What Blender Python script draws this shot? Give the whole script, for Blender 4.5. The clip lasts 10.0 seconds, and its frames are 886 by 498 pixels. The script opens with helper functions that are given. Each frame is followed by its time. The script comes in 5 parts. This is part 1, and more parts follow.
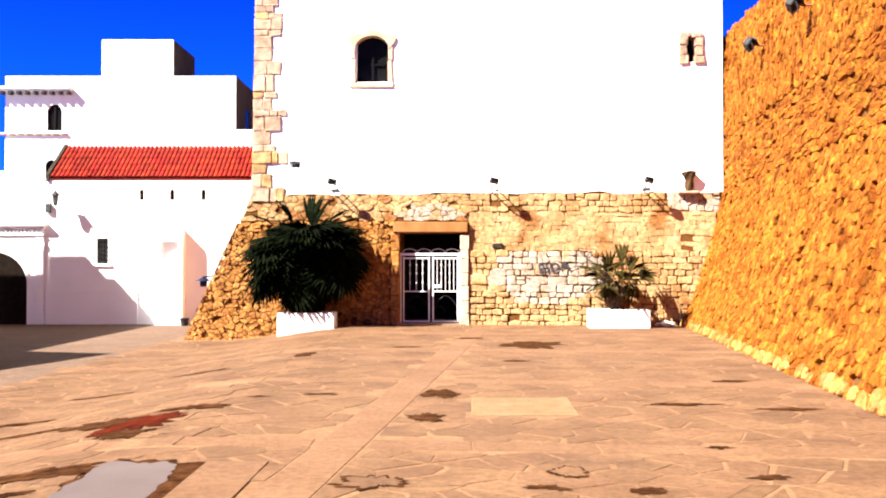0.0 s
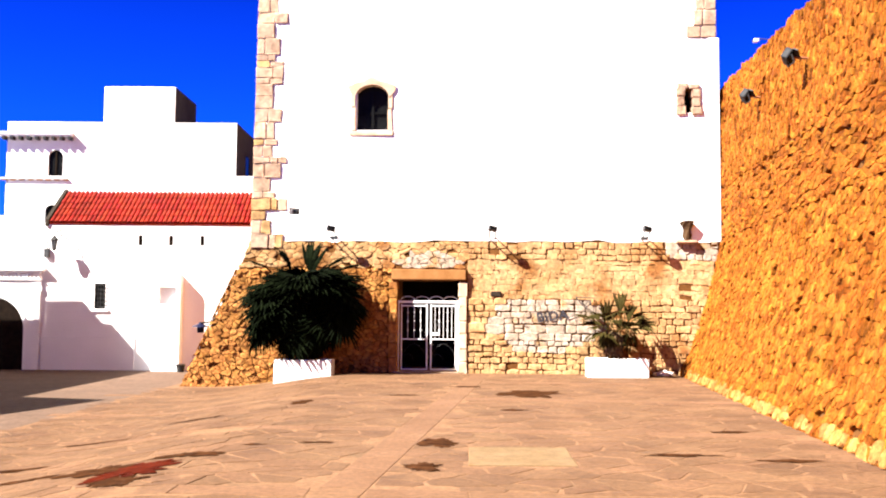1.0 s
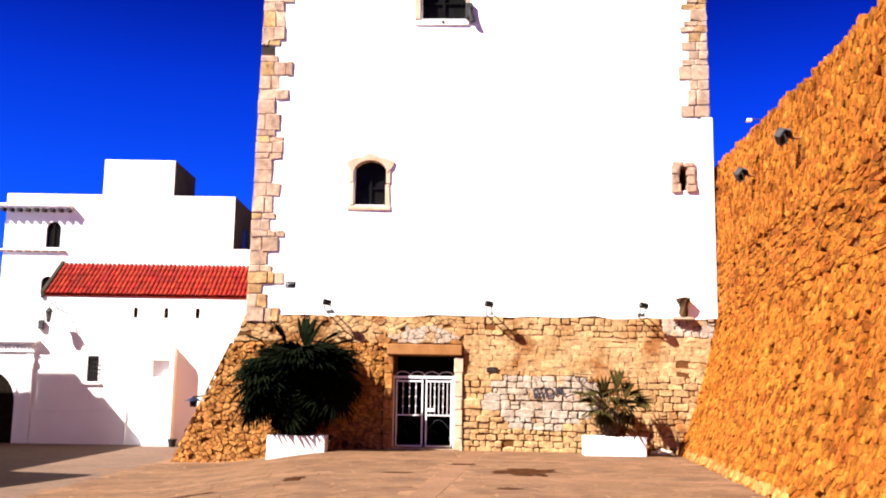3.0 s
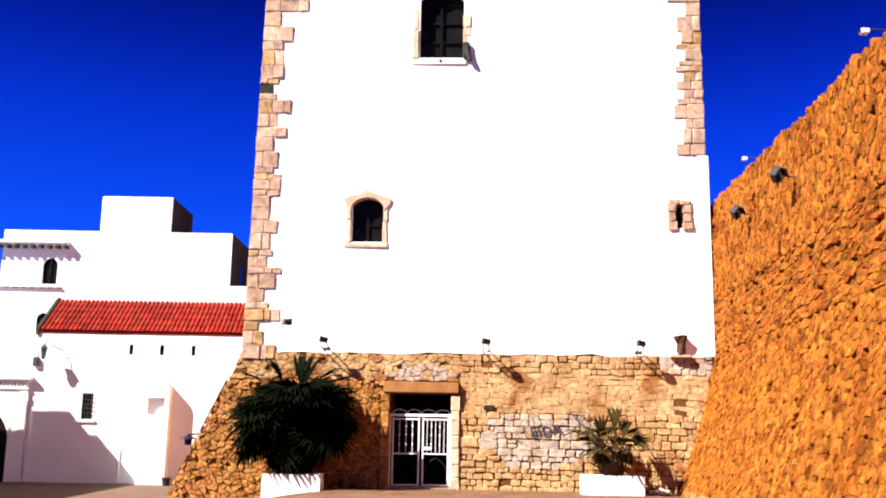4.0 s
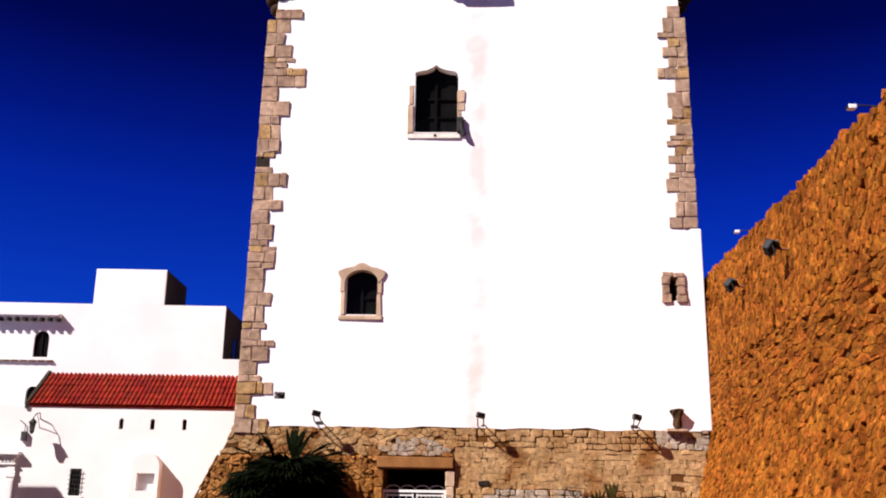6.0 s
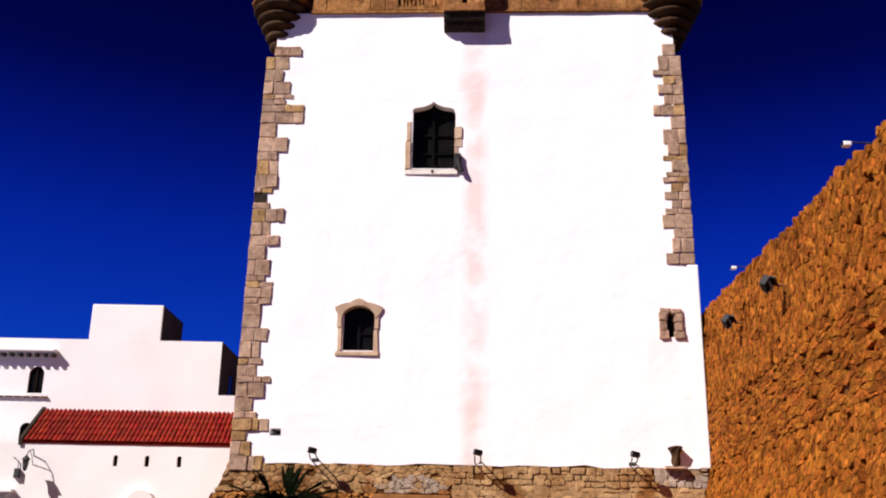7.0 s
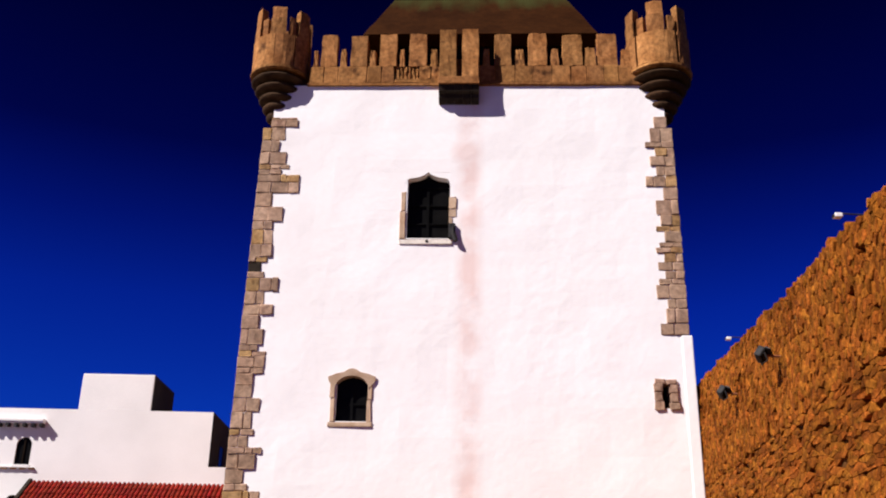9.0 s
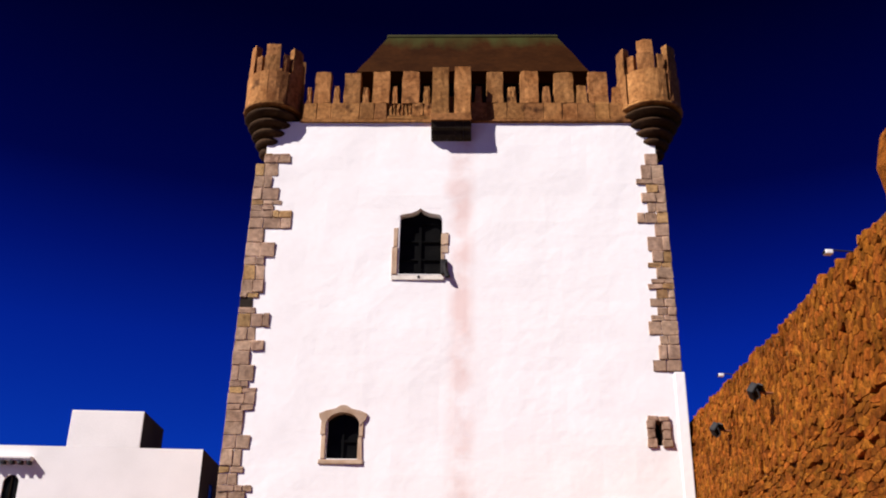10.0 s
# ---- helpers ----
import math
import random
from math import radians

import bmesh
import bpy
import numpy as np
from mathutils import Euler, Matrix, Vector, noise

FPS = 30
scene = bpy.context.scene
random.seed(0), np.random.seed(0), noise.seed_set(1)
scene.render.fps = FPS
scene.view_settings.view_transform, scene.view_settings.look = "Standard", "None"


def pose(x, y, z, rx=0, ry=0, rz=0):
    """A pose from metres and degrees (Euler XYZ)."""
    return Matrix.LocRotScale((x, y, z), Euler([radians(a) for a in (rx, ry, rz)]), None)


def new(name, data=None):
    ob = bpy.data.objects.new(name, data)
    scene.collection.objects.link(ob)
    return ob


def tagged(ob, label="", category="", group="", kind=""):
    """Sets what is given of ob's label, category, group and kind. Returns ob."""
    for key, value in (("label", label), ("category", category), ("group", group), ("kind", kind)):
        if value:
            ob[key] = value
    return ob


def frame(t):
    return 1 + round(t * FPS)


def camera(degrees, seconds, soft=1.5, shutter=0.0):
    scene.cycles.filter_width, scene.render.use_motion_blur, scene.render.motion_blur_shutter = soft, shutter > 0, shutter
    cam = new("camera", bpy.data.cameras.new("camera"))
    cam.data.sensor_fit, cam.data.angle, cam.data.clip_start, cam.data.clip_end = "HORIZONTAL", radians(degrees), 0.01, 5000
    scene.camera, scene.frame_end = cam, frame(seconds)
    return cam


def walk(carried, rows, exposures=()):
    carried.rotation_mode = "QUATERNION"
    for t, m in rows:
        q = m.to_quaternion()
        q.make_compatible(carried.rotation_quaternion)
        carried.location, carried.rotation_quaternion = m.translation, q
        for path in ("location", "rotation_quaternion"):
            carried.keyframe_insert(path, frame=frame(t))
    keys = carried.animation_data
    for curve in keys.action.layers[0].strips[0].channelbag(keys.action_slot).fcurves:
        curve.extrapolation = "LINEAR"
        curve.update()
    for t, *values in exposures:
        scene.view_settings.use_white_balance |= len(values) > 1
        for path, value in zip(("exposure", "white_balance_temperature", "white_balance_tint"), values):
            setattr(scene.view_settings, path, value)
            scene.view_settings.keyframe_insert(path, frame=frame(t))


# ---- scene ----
# ---- camera: stands on the plaza and tilts upward ----
cam = camera(49.96, 10.0, soft=2.0)
EYE, TILT = 1.65, 1.0
# seconds, yaw, pitch, roll in degrees, from the first pose
ROWS = [
    (0.0, 0.00, -0.00, 0.00),
    (0.5, -0.05, 1.42, -0.22),
    (1.0, -0.09, 2.87, -0.42),
    (1.5, -0.13, 4.30, -0.68),
    (2.0, -0.14, 5.39, -0.79),
    (2.5, -0.19, 6.35, -0.83),
    (4.0, -0.40, 9.62, -0.97),
    (4.5, -0.48, 10.76, -0.94),
    (5.0, -0.54, 11.85, -0.96),
    (5.5, -0.61, 12.92, -0.94),
    (7.0, -0.82, 16.15, -0.98),
    (7.5, -0.90, 17.22, -1.00),
    (8.0, -0.97, 18.28, -1.04),
    (8.5, -1.00, 19.31, -1.09),
    (9.0, -1.11, 20.35, -1.07),
    (9.5, -1.32, 21.51, -1.02),
    (10.0, -1.58, 22.52, -1.01),
]
EXPOSURES = [(0.0, 2.65, 6500, 10), (1.0, 2.55, 6500, 11), (2.5, 2.21, 6500, 14), (4.0, 2.05, 6500, 16), (4.35, 1.9, 6500, 17), (4.8, 1.55, 6500, 18), (5.5, 1.21, 6500, 18), (7.0, 0.89, 6500, 18), (8.0, 0.75, 6500, 18), (10.0, 0.69, 6500, 17)]
walk(cam, [(t, pose(0, 0, EYE, TILT) @ pose(0, 0, 0, 0, 0, yaw) @ pose(0, 0, 0, pitch) @ pose(0, 0, 0, 0, roll) @ pose(0, 0, 0, 90))
           for t, yaw, pitch, roll in ROWS], EXPOSURES)

# ---- light: a sun from the camera's left, deep blue sky ----
SUN_AZ, SUN_EL = radians(60.0), radians(42.0)      # the way the light travels, from +y towards +x
way = Vector((math.sin(SUN_AZ) * math.cos(SUN_EL), math.cos(SUN_AZ) * math.cos(SUN_EL), -math.sin(SUN_EL)))
sun_data = bpy.data.lights.new("sun", "SUN")
sun_data.energy, sun_data.angle, sun_data.color = 5.0, radians(0.53), (1.0, 0.95, 0.87)
sun = new("sun", sun_data)
sun.matrix_world = Matrix.Translation((-30, -30, 40)) @ way.to_track_quat("-Z", "Y").to_matrix().to_4x4()

world = bpy.data.worlds.new("sky")
scene.world = world
world.use_nodes = True
wn = world.node_tree
wn.nodes.clear()
sky = wn.nodes.new("ShaderNodeTexSky")
sky.sky_type, sky.sun_disc = "NISHITA", False
sky.sun_elevation, sky.sun_rotation = SUN_EL, SUN_AZ + math.pi
sky.air_density, sky.dust_density, sky.ozone_density = 1.0, 0.0, 3.0
# the clear sky deepens quickly with height
upward = wn.nodes.new("ShaderNodeTexCoord")
height = wn.nodes.new("ShaderNodeSeparateXYZ")
depth_ramp = wn.nodes.new("ShaderNodeValToRGB")
stops = [(0.0, (0.02, 0.16, 0.9)), (0.2, (0.006, 0.115, 0.87)), (0.3, (0.003, 0.072, 0.74)), (0.375, (0.002, 0.034, 0.47)), (0.45, (0.0015, 0.011, 0.2)), (0.6, (0.001, 0.002, 0.066)), (1.0, (0.001, 0.002, 0.05))]
while len(depth_ramp.color_ramp.elements) < len(stops):
    depth_ramp.color_ramp.elements.new(0.5)
for element, (at, colour) in zip(depth_ramp.color_ramp.elements, stops):
    element.position, element.color = at, (*colour, 1)
deep = wn.nodes.new("ShaderNodeMixRGB")
deep.blend_type, deep.inputs["Fac"].default_value = "MULTIPLY", 1.0
bg = wn.nodes.new("ShaderNodeBackground")
bg.inputs["Strength"].default_value = 0.05
wout = wn.nodes.new("ShaderNodeOutputWorld")
wn.links.new(upward.outputs["Generated"], height.inputs[0])
wn.links.new(height.outputs["Z"], depth_ramp.inputs["Fac"])
wn.links.new(sky.outputs[0], deep.inputs["Color1"])
wn.links.new(depth_ramp.outputs["Color"], deep.inputs["Color2"])
wn.links.new(deep.outputs[0], bg.inputs["Color"])
wn.links.new(bg.outputs[0], wout.inputs["Surface"])


# ---- materials ----
def surface(name, a, b, scale=6.0, rough=0.85, bump=0.3, grain=40.0, spread=0.0, metal=0.0, spots=None, spot_scale=1.2, spot_at=0.6, gloss=0.12, speck=0.0, speck_scale=14.0, relief_depth=0.02):
    """A material that wanders between two colours at two scales, with fine relief; spread varies it piece by piece."""
    m = bpy.data.materials.new(name)
    m.use_nodes = True
    nt = m.node_tree
    n, l = nt.nodes, nt.links
    shader = n["Principled BSDF"]
    shader.inputs["Roughness"].default_value = rough
    shader.inputs["Metallic"].default_value = metal
    shader.inputs["Specular IOR Level"].default_value = gloss
    geo = n.new("ShaderNodeNewGeometry")
    big = n.new("ShaderNodeTexNoise")
    big.inputs["Scale"].default_value, big.inputs["Detail"].default_value = scale, 5.0
    l.new(geo.outputs["Position"], big.inputs["Vector"])
    fine = n.new("ShaderNodeTexNoise")
    fine.inputs["Scale"].default_value, fine.inputs["Detail"].default_value = grain, 3.0
    l.new(geo.outputs["Position"], fine.inputs["Vector"])
    mixv = n.new("ShaderNodeMath")
    mixv.operation = "MULTIPLY_ADD"
    l.new(fine.outputs["Fac"], mixv.inputs[0])
    mixv.inputs[1].default_value = 0.5
    l.new(big.outputs["Fac"], mixv.inputs[2])
    ramp = n.new("ShaderNodeValToRGB")
    ramp.color_ramp.elements[0].position, ramp.color_ramp.elements[0].color = 0.5, (*a, 1)
    ramp.color_ramp.elements[1].position, ramp.color_ramp.elements[1].color = 1.0, (*b, 1)
    l.new(mixv.outputs[0], ramp.inputs["Fac"])
    colour = ramp.outputs["Color"]
    if spots:
        blot = n.new("ShaderNodeTexNoise")
        blot.inputs["Scale"].default_value, blot.inputs["Detail"].default_value = spot_scale, 6.0
        l.new(geo.outputs["Position"], blot.inputs["Vector"])
        edge = n.new("ShaderNodeMapRange")
        edge.inputs["From Min"].default_value, edge.inputs["From Max"].default_value = spot_at, spot_at + 0.12
        l.new(blot.outputs["Fac"], edge.inputs["Value"])
        mix = n.new("ShaderNodeMixRGB")
        l.new(edge.outputs[0], mix.inputs["Fac"])
        l.new(colour, mix.inputs["Color1"])
        mix.inputs["Color2"].default_value = (*spots, 1)
        colour = mix.outputs["Color"]
    if speck:
        crumb = n.new("ShaderNodeTexNoise")
        crumb.inputs["Scale"].default_value, crumb.inputs["Detail"].default_value, crumb.inputs["Roughness"].default_value = speck_scale, 8.0, 0.72
        l.new(geo.outputs["Position"], crumb.inputs["Vector"])
        level = n.new("ShaderNodeMapRange")
        level.inputs["From Min"].default_value, level.inputs["From Max"].default_value = 0.33, 0.68
        level.inputs["To Min"].default_value, level.inputs["To Max"].default_value = 1.0 - speck, 1.0 + speck * 0.7
        l.new(crumb.outputs["Fac"], level.inputs["Value"])
        worn = n.new("ShaderNodeHueSaturation")
        l.new(level.outputs[0], worn.inputs["Value"])
        l.new(colour, worn.inputs["Color"])
        colour = worn.outputs["Color"]
    if spread:
        info = n.new("ShaderNodeObjectInfo")
        add = n.new("ShaderNodeMath")
        l.new(info.outputs["Random"], add.inputs[0])
        l.new(geo.outputs["Random Per Island"], add.inputs[1])
        wrap = n.new("ShaderNodeMath")
        wrap.operation = "FRACT"
        l.new(add.outputs[0], wrap.inputs[0])
        value = n.new("ShaderNodeMapRange")
        value.inputs["To Min"].default_value, value.inputs["To Max"].default_value = 1.0 - spread, 1.0 + spread * 0.6
        l.new(wrap.outputs[0], value.inputs["Value"])
        hue = n.new("ShaderNodeMapRange")
        hue.inputs["To Min"].default_value, hue.inputs["To Max"].default_value = 0.5 - 0.016 * spread, 0.5 + 0.016 * spread
        again = n.new("ShaderNodeMath")
        again.operation = "MULTIPLY"
        l.new(wrap.outputs[0], again.inputs[0])
        again.inputs[1].default_value = 7.3
        frac = n.new("ShaderNodeMath")
        frac.operation = "FRACT"
        l.new(again.outputs[0], frac.inputs[0])
        l.new(frac.outputs[0], hue.inputs["Value"])
        hsv = n.new("ShaderNodeHueSaturation")
        l.new(hue.outputs[0], hsv.inputs["Hue"])
        l.new(value.outputs[0], hsv.inputs["Value"])
        l.new(colour, hsv.inputs["Color"])
        colour = hsv.outputs["Color"]
    l.new(colour, shader.inputs["Base Color"])
    if bump:
        relief = n.new("ShaderNodeBump")
        relief.inputs["Strength"].default_value, relief.inputs["Distance"].default_value = bump, relief_depth
        l.new((crumb.outputs["Fac"] if speck else mixv.outputs[0]), relief.inputs["Height"])
        l.new(relief.outputs[0], shader.inputs["Normal"])
    return m


OCHRE = surface("ochre rubble stone", (0.25, 0.094, 0.022), (0.45, 0.21, 0.064), 3.0, 0.9, 0.6, 30.0, 0.3, spots=(0.12, 0.042, 0.009), spot_scale=2.5, spot_at=0.6, speck=0.6, speck_scale=11.0, relief_depth=0.06, gloss=0.04)
PALE_OCHRE = surface("pale ochre wall stone", (0.304, 0.161, 0.0592), (0.47, 0.3, 0.144), 1.6, 0.9, 0.5, 30.0, 0.18, spots=(0.235, 0.1, 0.0296), spot_scale=1.1, spot_at=0.55, speck=0.5, speck_scale=8.0, relief_depth=0.05)
WASHED = surface("stone with old whitewash", (0.279, 0.2, 0.13), (0.446, 0.377, 0.307), 2.5, 0.9, 0.5, 30.0, 0.16, spots=(0.307, 0.177, 0.0744), spot_scale=1.6, spot_at=0.56, speck=0.45, speck_scale=9.0, relief_depth=0.05)
ORANGE = surface("orange rampart stone", (0.158, 0.042, 0.0045), (0.345, 0.114, 0.016), 1.3, 0.9, 0.6, 28.0, 0.45, spots=(0.10, 0.026, 0.003), spot_scale=1.3, spot_at=0.6, speck=0.7, speck_scale=9.0, relief_depth=0.06, gloss=0.03)
JOINT = surface("dark wall joint", (0.06, 0.021, 0.004), (0.13, 0.055, 0.014), 3.0, 0.95, 0.7, 40.0)
QUOIN = surface("weathered pink-grey ashlar", (0.30, 0.184, 0.118), (0.46, 0.315, 0.22), 2.0, 0.88, 0.5, 35.0, 0.22, spots=(0.16, 0.09, 0.06), spot_scale=1.6, spot_at=0.62, speck=0.45, speck_scale=6.0, relief_depth=0.05)
TAN_QUOIN = surface("tan ashlar", (0.33, 0.18, 0.072), (0.50, 0.32, 0.15), 3.0, 0.88, 0.5, 35.0, 0.3, spots=(0.16, 0.075, 0.03), spot_scale=2.0, spot_at=0.62, speck=0.5, speck_scale=7.0, relief_depth=0.05)
CREST = surface("brown weathered crown stone", (0.19, 0.072, 0.018), (0.40, 0.19, 0.065), 2.0, 0.9, 0.5, 30.0, 0.25, spots=(0.07, 0.026, 0.008), spot_scale=1.8, spot_at=0.6, speck=0.4, speck_scale=8.0, relief_depth=0.04)
PAVER = surface("sandy flagstone", (0.0894, 0.0447, 0.0224), (0.148, 0.0791, 0.0404), 1.1, 0.8, 0.3, 30.0, 0.14, spots=(0.088, 0.046, 0.025), spot_scale=0.7, spot_at=0.56, speck=0.36, speck_scale=12.0, relief_depth=0.02)
GROUT = surface("pale pavement mortar", (0.138, 0.0714, 0.0351), (0.187, 0.102, 0.0538), 1.0, 0.85, 0.3, 30.0, spots=(0.105, 0.0614, 0.0322), spot_scale=0.6, spot_at=0.58, speck=0.38, speck_scale=13.0, relief_depth=0.02)
BAND = surface("smooth pink stone band", (0.117, 0.0585, 0.0292), (0.152, 0.0807, 0.0433), 1.2, 0.8, 0.2, 30.0, 0.1, speck=0.36, speck_scale=13.0, relief_depth=0.02)
SLAB = surface("new pale concrete slab", (0.129, 0.0789, 0.0351), (0.169, 0.111, 0.0585), 1.5, 0.8, 0.2, 40.0, spots=(0.152, 0.0702, 0.0175), spot_scale=0.9, spot_at=0.55, speck=0.25, speck_scale=5.0, relief_depth=0.02)
STAIN = surface("dark damp stain", (0.024, 0.0085, 0.003), (0.052, 0.020, 0.0075), 6.0, 0.85, 0.2, 40.0, speck=0.6, speck_scale=6.0, gloss=0.01)
RED_STAIN = surface("dark red stain", (0.032, 0.0035, 0.0012), (0.065, 0.009, 0.003), 4.0, 0.8, 0.2, 40.0, speck=0.6, speck_scale=6.0, gloss=0.01)
WATER = surface("shallow water", (0.065, 0.047, 0.043), (0.085, 0.064, 0.06), 2.0, 0.35, 0.0, gloss=0.018)
WHITE = surface("white limewash", (0.72, 0.708, 0.696), (0.816, 0.804, 0.792), 0.6, 0.9, 0.25, 25.0)
WHITE_METAL = surface("white painted iron", (0.72, 0.72, 0.72), (0.82, 0.82, 0.82), 8.0, 0.45, 0.05, gloss=0.4)
BLACK_METAL = surface("black iron", (0.015, 0.015, 0.018), (0.035, 0.033, 0.03), 8.0, 0.5, 0.1)
GREY_METAL = surface("grey lamp housing", (0.035, 0.037, 0.04), (0.085, 0.086, 0.09), 8.0, 0.45, 0.05, metal=0.4)
DARK_HOUSING = surface("weathered dark lamp housing", (0.012, 0.012, 0.013), (0.03, 0.03, 0.032), 8.0, 0.6, 0.1)
RUST = surface("rusty bracket", (0.14, 0.05, 0.025), (0.24, 0.09, 0.04), 8.0, 0.8, 0.2)
TILE = surface("red clay roof tile", (0.15, 0.006, 0.003), (0.24, 0.016, 0.006), 3.0, 0.7, 0.2, 40.0, 0.3)
# real dark timber; also the painted gloom of rooms and recesses
DARK_WOOD_GLOOM = surface("dark timber and unlit rooms", (0.006, 0.004, 0.003), (0.014, 0.009, 0.006), 8.0, 0.7, 0.3, gloss=0.02)
GLASS_DARK = surface("dark window glass", (0.004, 0.004, 0.004), (0.008, 0.008, 0.008), 3.0, 0.2, 0.0, gloss=0.02)
SANDSTONE = surface("warm sandstone trim", (0.36, 0.235, 0.145), (0.52, 0.39, 0.28), 3.0, 0.85, 0.3, 40.0, 0.15)
LINTEL = surface("brown wooden lintel", (0.18, 0.075, 0.02), (0.28, 0.13, 0.045), 3.0, 0.8, 0.3, 30.0)
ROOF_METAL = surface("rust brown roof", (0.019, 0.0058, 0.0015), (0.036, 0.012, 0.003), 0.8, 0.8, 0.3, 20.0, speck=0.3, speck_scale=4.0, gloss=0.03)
MOSS = surface("mossy roof ridge", (0.03, 0.03, 0.010), (0.05, 0.046, 0.016), 1.5, 0.9, 0.3, 20.0)
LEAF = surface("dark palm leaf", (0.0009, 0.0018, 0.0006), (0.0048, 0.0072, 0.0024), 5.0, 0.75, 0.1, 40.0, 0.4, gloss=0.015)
LEAF_LIGHT = surface("olive palm leaf", (0.012, 0.010, 0.003), (0.045, 0.034, 0.009), 5.0, 0.75, 0.1, 40.0, 0.4, gloss=0.02)
BARK = surface("fibrous palm trunk", (0.05, 0.03, 0.015), (0.12, 0.075, 0.035), 10.0, 0.95, 0.8, 60.0)
SOIL = surface("dry planter soil", (0.08, 0.05, 0.03), (0.14, 0.09, 0.05), 10.0, 0.95, 0.6, 60.0)
INK = surface("black spray paint", (0.02, 0.02, 0.025), (0.05, 0.045, 0.05), 10.0, 0.6, 0.0)
BLUE = surface("dark blue enamel", (0.004, 0.005, 0.02), (0.008, 0.01, 0.035), 8.0, 0.4, 0.0)
# the shade of the house's sunless side, put into a dark colour
FLANK_SHADE = surface("shaded house flank", (0.018, 0.018, 0.02), (0.035, 0.034, 0.036), 1.2, 0.9, 0.4, 25.0)
# dark bracket stone; on the turret rings the tone is painted shade
DARK_STONE_SHADE = surface("dark stone and corbel shade", (0.027, 0.0132, 0.006), (0.066, 0.0348, 0.0156), 3.0, 0.9, 0.5, 30.0, 0.2)
LANE = surface("worn sandy lane paving", (0.086, 0.0533, 0.0361), (0.129, 0.0791, 0.0533), 1.0, 0.85, 0.4, 30.0, speck=0.35, speck_scale=7.0)
# invented tone for ground out of view, dark to weaken bounce light
DARK_OUTSKIRTS = surface("dark unseen outer ground", (0.04, 0.034, 0.018), (0.075, 0.06, 0.032), 0.2, 0.95, 0.3, 4.0)
# near-black: the verge's own colour, and painted shade of corbels and holes
BLACK_STONE_SHADE = surface("near-black stone and shade", (0.015, 0.011, 0.008), (0.035, 0.026, 0.018), 5.0, 0.9, 0.4, 30.0)
PALE_STONE = surface("pale loose stone", (0.55, 0.50, 0.44), (0.75, 0.70, 0.62), 6.0, 0.9, 0.4, 30.0, 0.2)


def plaster_material():
    """Limewash with a faint pinkish run-off streak down the face, of its own ragged shape."""
    m = surface("white limewash with pink run-off", (0.82, 0.805, 0.795), (0.88, 0.87, 0.865), 0.5, 0.9, 0.22, 5.0, relief_depth=0.06)
    n, l = m.node_tree.nodes, m.node_tree.links
    shader = n["Principled BSDF"]
    base = shader.inputs["Base Color"].links[0].from_socket
    coord = n.new("ShaderNodeTexCoord")
    split = n.new("ShaderNodeSeparateXYZ")
    l.new(coord.outputs["Object"], split.inputs[0])
    off = n.new("ShaderNodeMath")
    off.operation = "SUBTRACT"
    l.new(split.outputs["X"], off.inputs[0])
    off.inputs[1].default_value = 1.3
    size = n.new("ShaderNodeMath")
    size.operation = "ABSOLUTE"
    l.new(off.outputs[0], size.inputs[0])
    near = n.new("ShaderNodeMapRange")
    near.inputs["From Min"].default_value, near.inputs["From Max"].default_value = 0.12, 0.5
    near.inputs["To Min"].default_value, near.inputs["To Max"].default_value = 1.0, 0.0
    l.new(size.outputs[0], near.inputs["Value"])
    ragged = n.new("ShaderNodeTexNoise")
    ragged.inputs["Scale"].default_value, ragged.inputs["Detail"].default_value = 1.1, 6.0
    l.new(coord.outputs["Object"], ragged.inputs["Vector"])
    some = n.new("ShaderNodeMapRange")
    some.inputs["From Min"].default_value, some.inputs["From Max"].default_value = 0.32, 0.62
    l.new(ragged.outputs["Fac"], some.inputs["Value"])
    both = n.new("ShaderNodeMath")
    both.operation = "MULTIPLY"
    l.new(near.outputs[0], both.inputs[0])
    l.new(some.outputs[0], both.inputs[1])
    # a round blot where the run-off begins
    away = n.new("ShaderNodeVectorMath")
    away.operation = "DISTANCE"
    l.new(coord.outputs["Object"], away.inputs[0])
    away.inputs[1].default_value = (1.22, 0.0, 15.2)
    round_blot = n.new("ShaderNodeMapRange")
    round_blot.inputs["From Min"].default_value, round_blot.inputs["From Max"].default_value = 0.25, 0.6
    round_blot.inputs["To Min"].default_value, round_blot.inputs["To Max"].default_value = 0.8, 0.0
    l.new(away.outputs["Value"], round_blot.inputs["Value"])
    either = n.new("ShaderNodeMath")
    either.operation = "MAXIMUM"
    l.new(both.outputs[0], either.inputs[0])
    l.new(round_blot.outputs[0], either.inputs[1])
    mix = n.new("ShaderNodeMixRGB")
    l.new(either.outputs[0], mix.inputs["Fac"])
    l.new(base, mix.inputs["Color1"])
    mix.inputs["Color2"].default_value = (0.76, 0.615, 0.58, 1)
    l.new(mix.outputs[0], shader.inputs["Base Color"])
    return m


PLASTER = plaster_material()


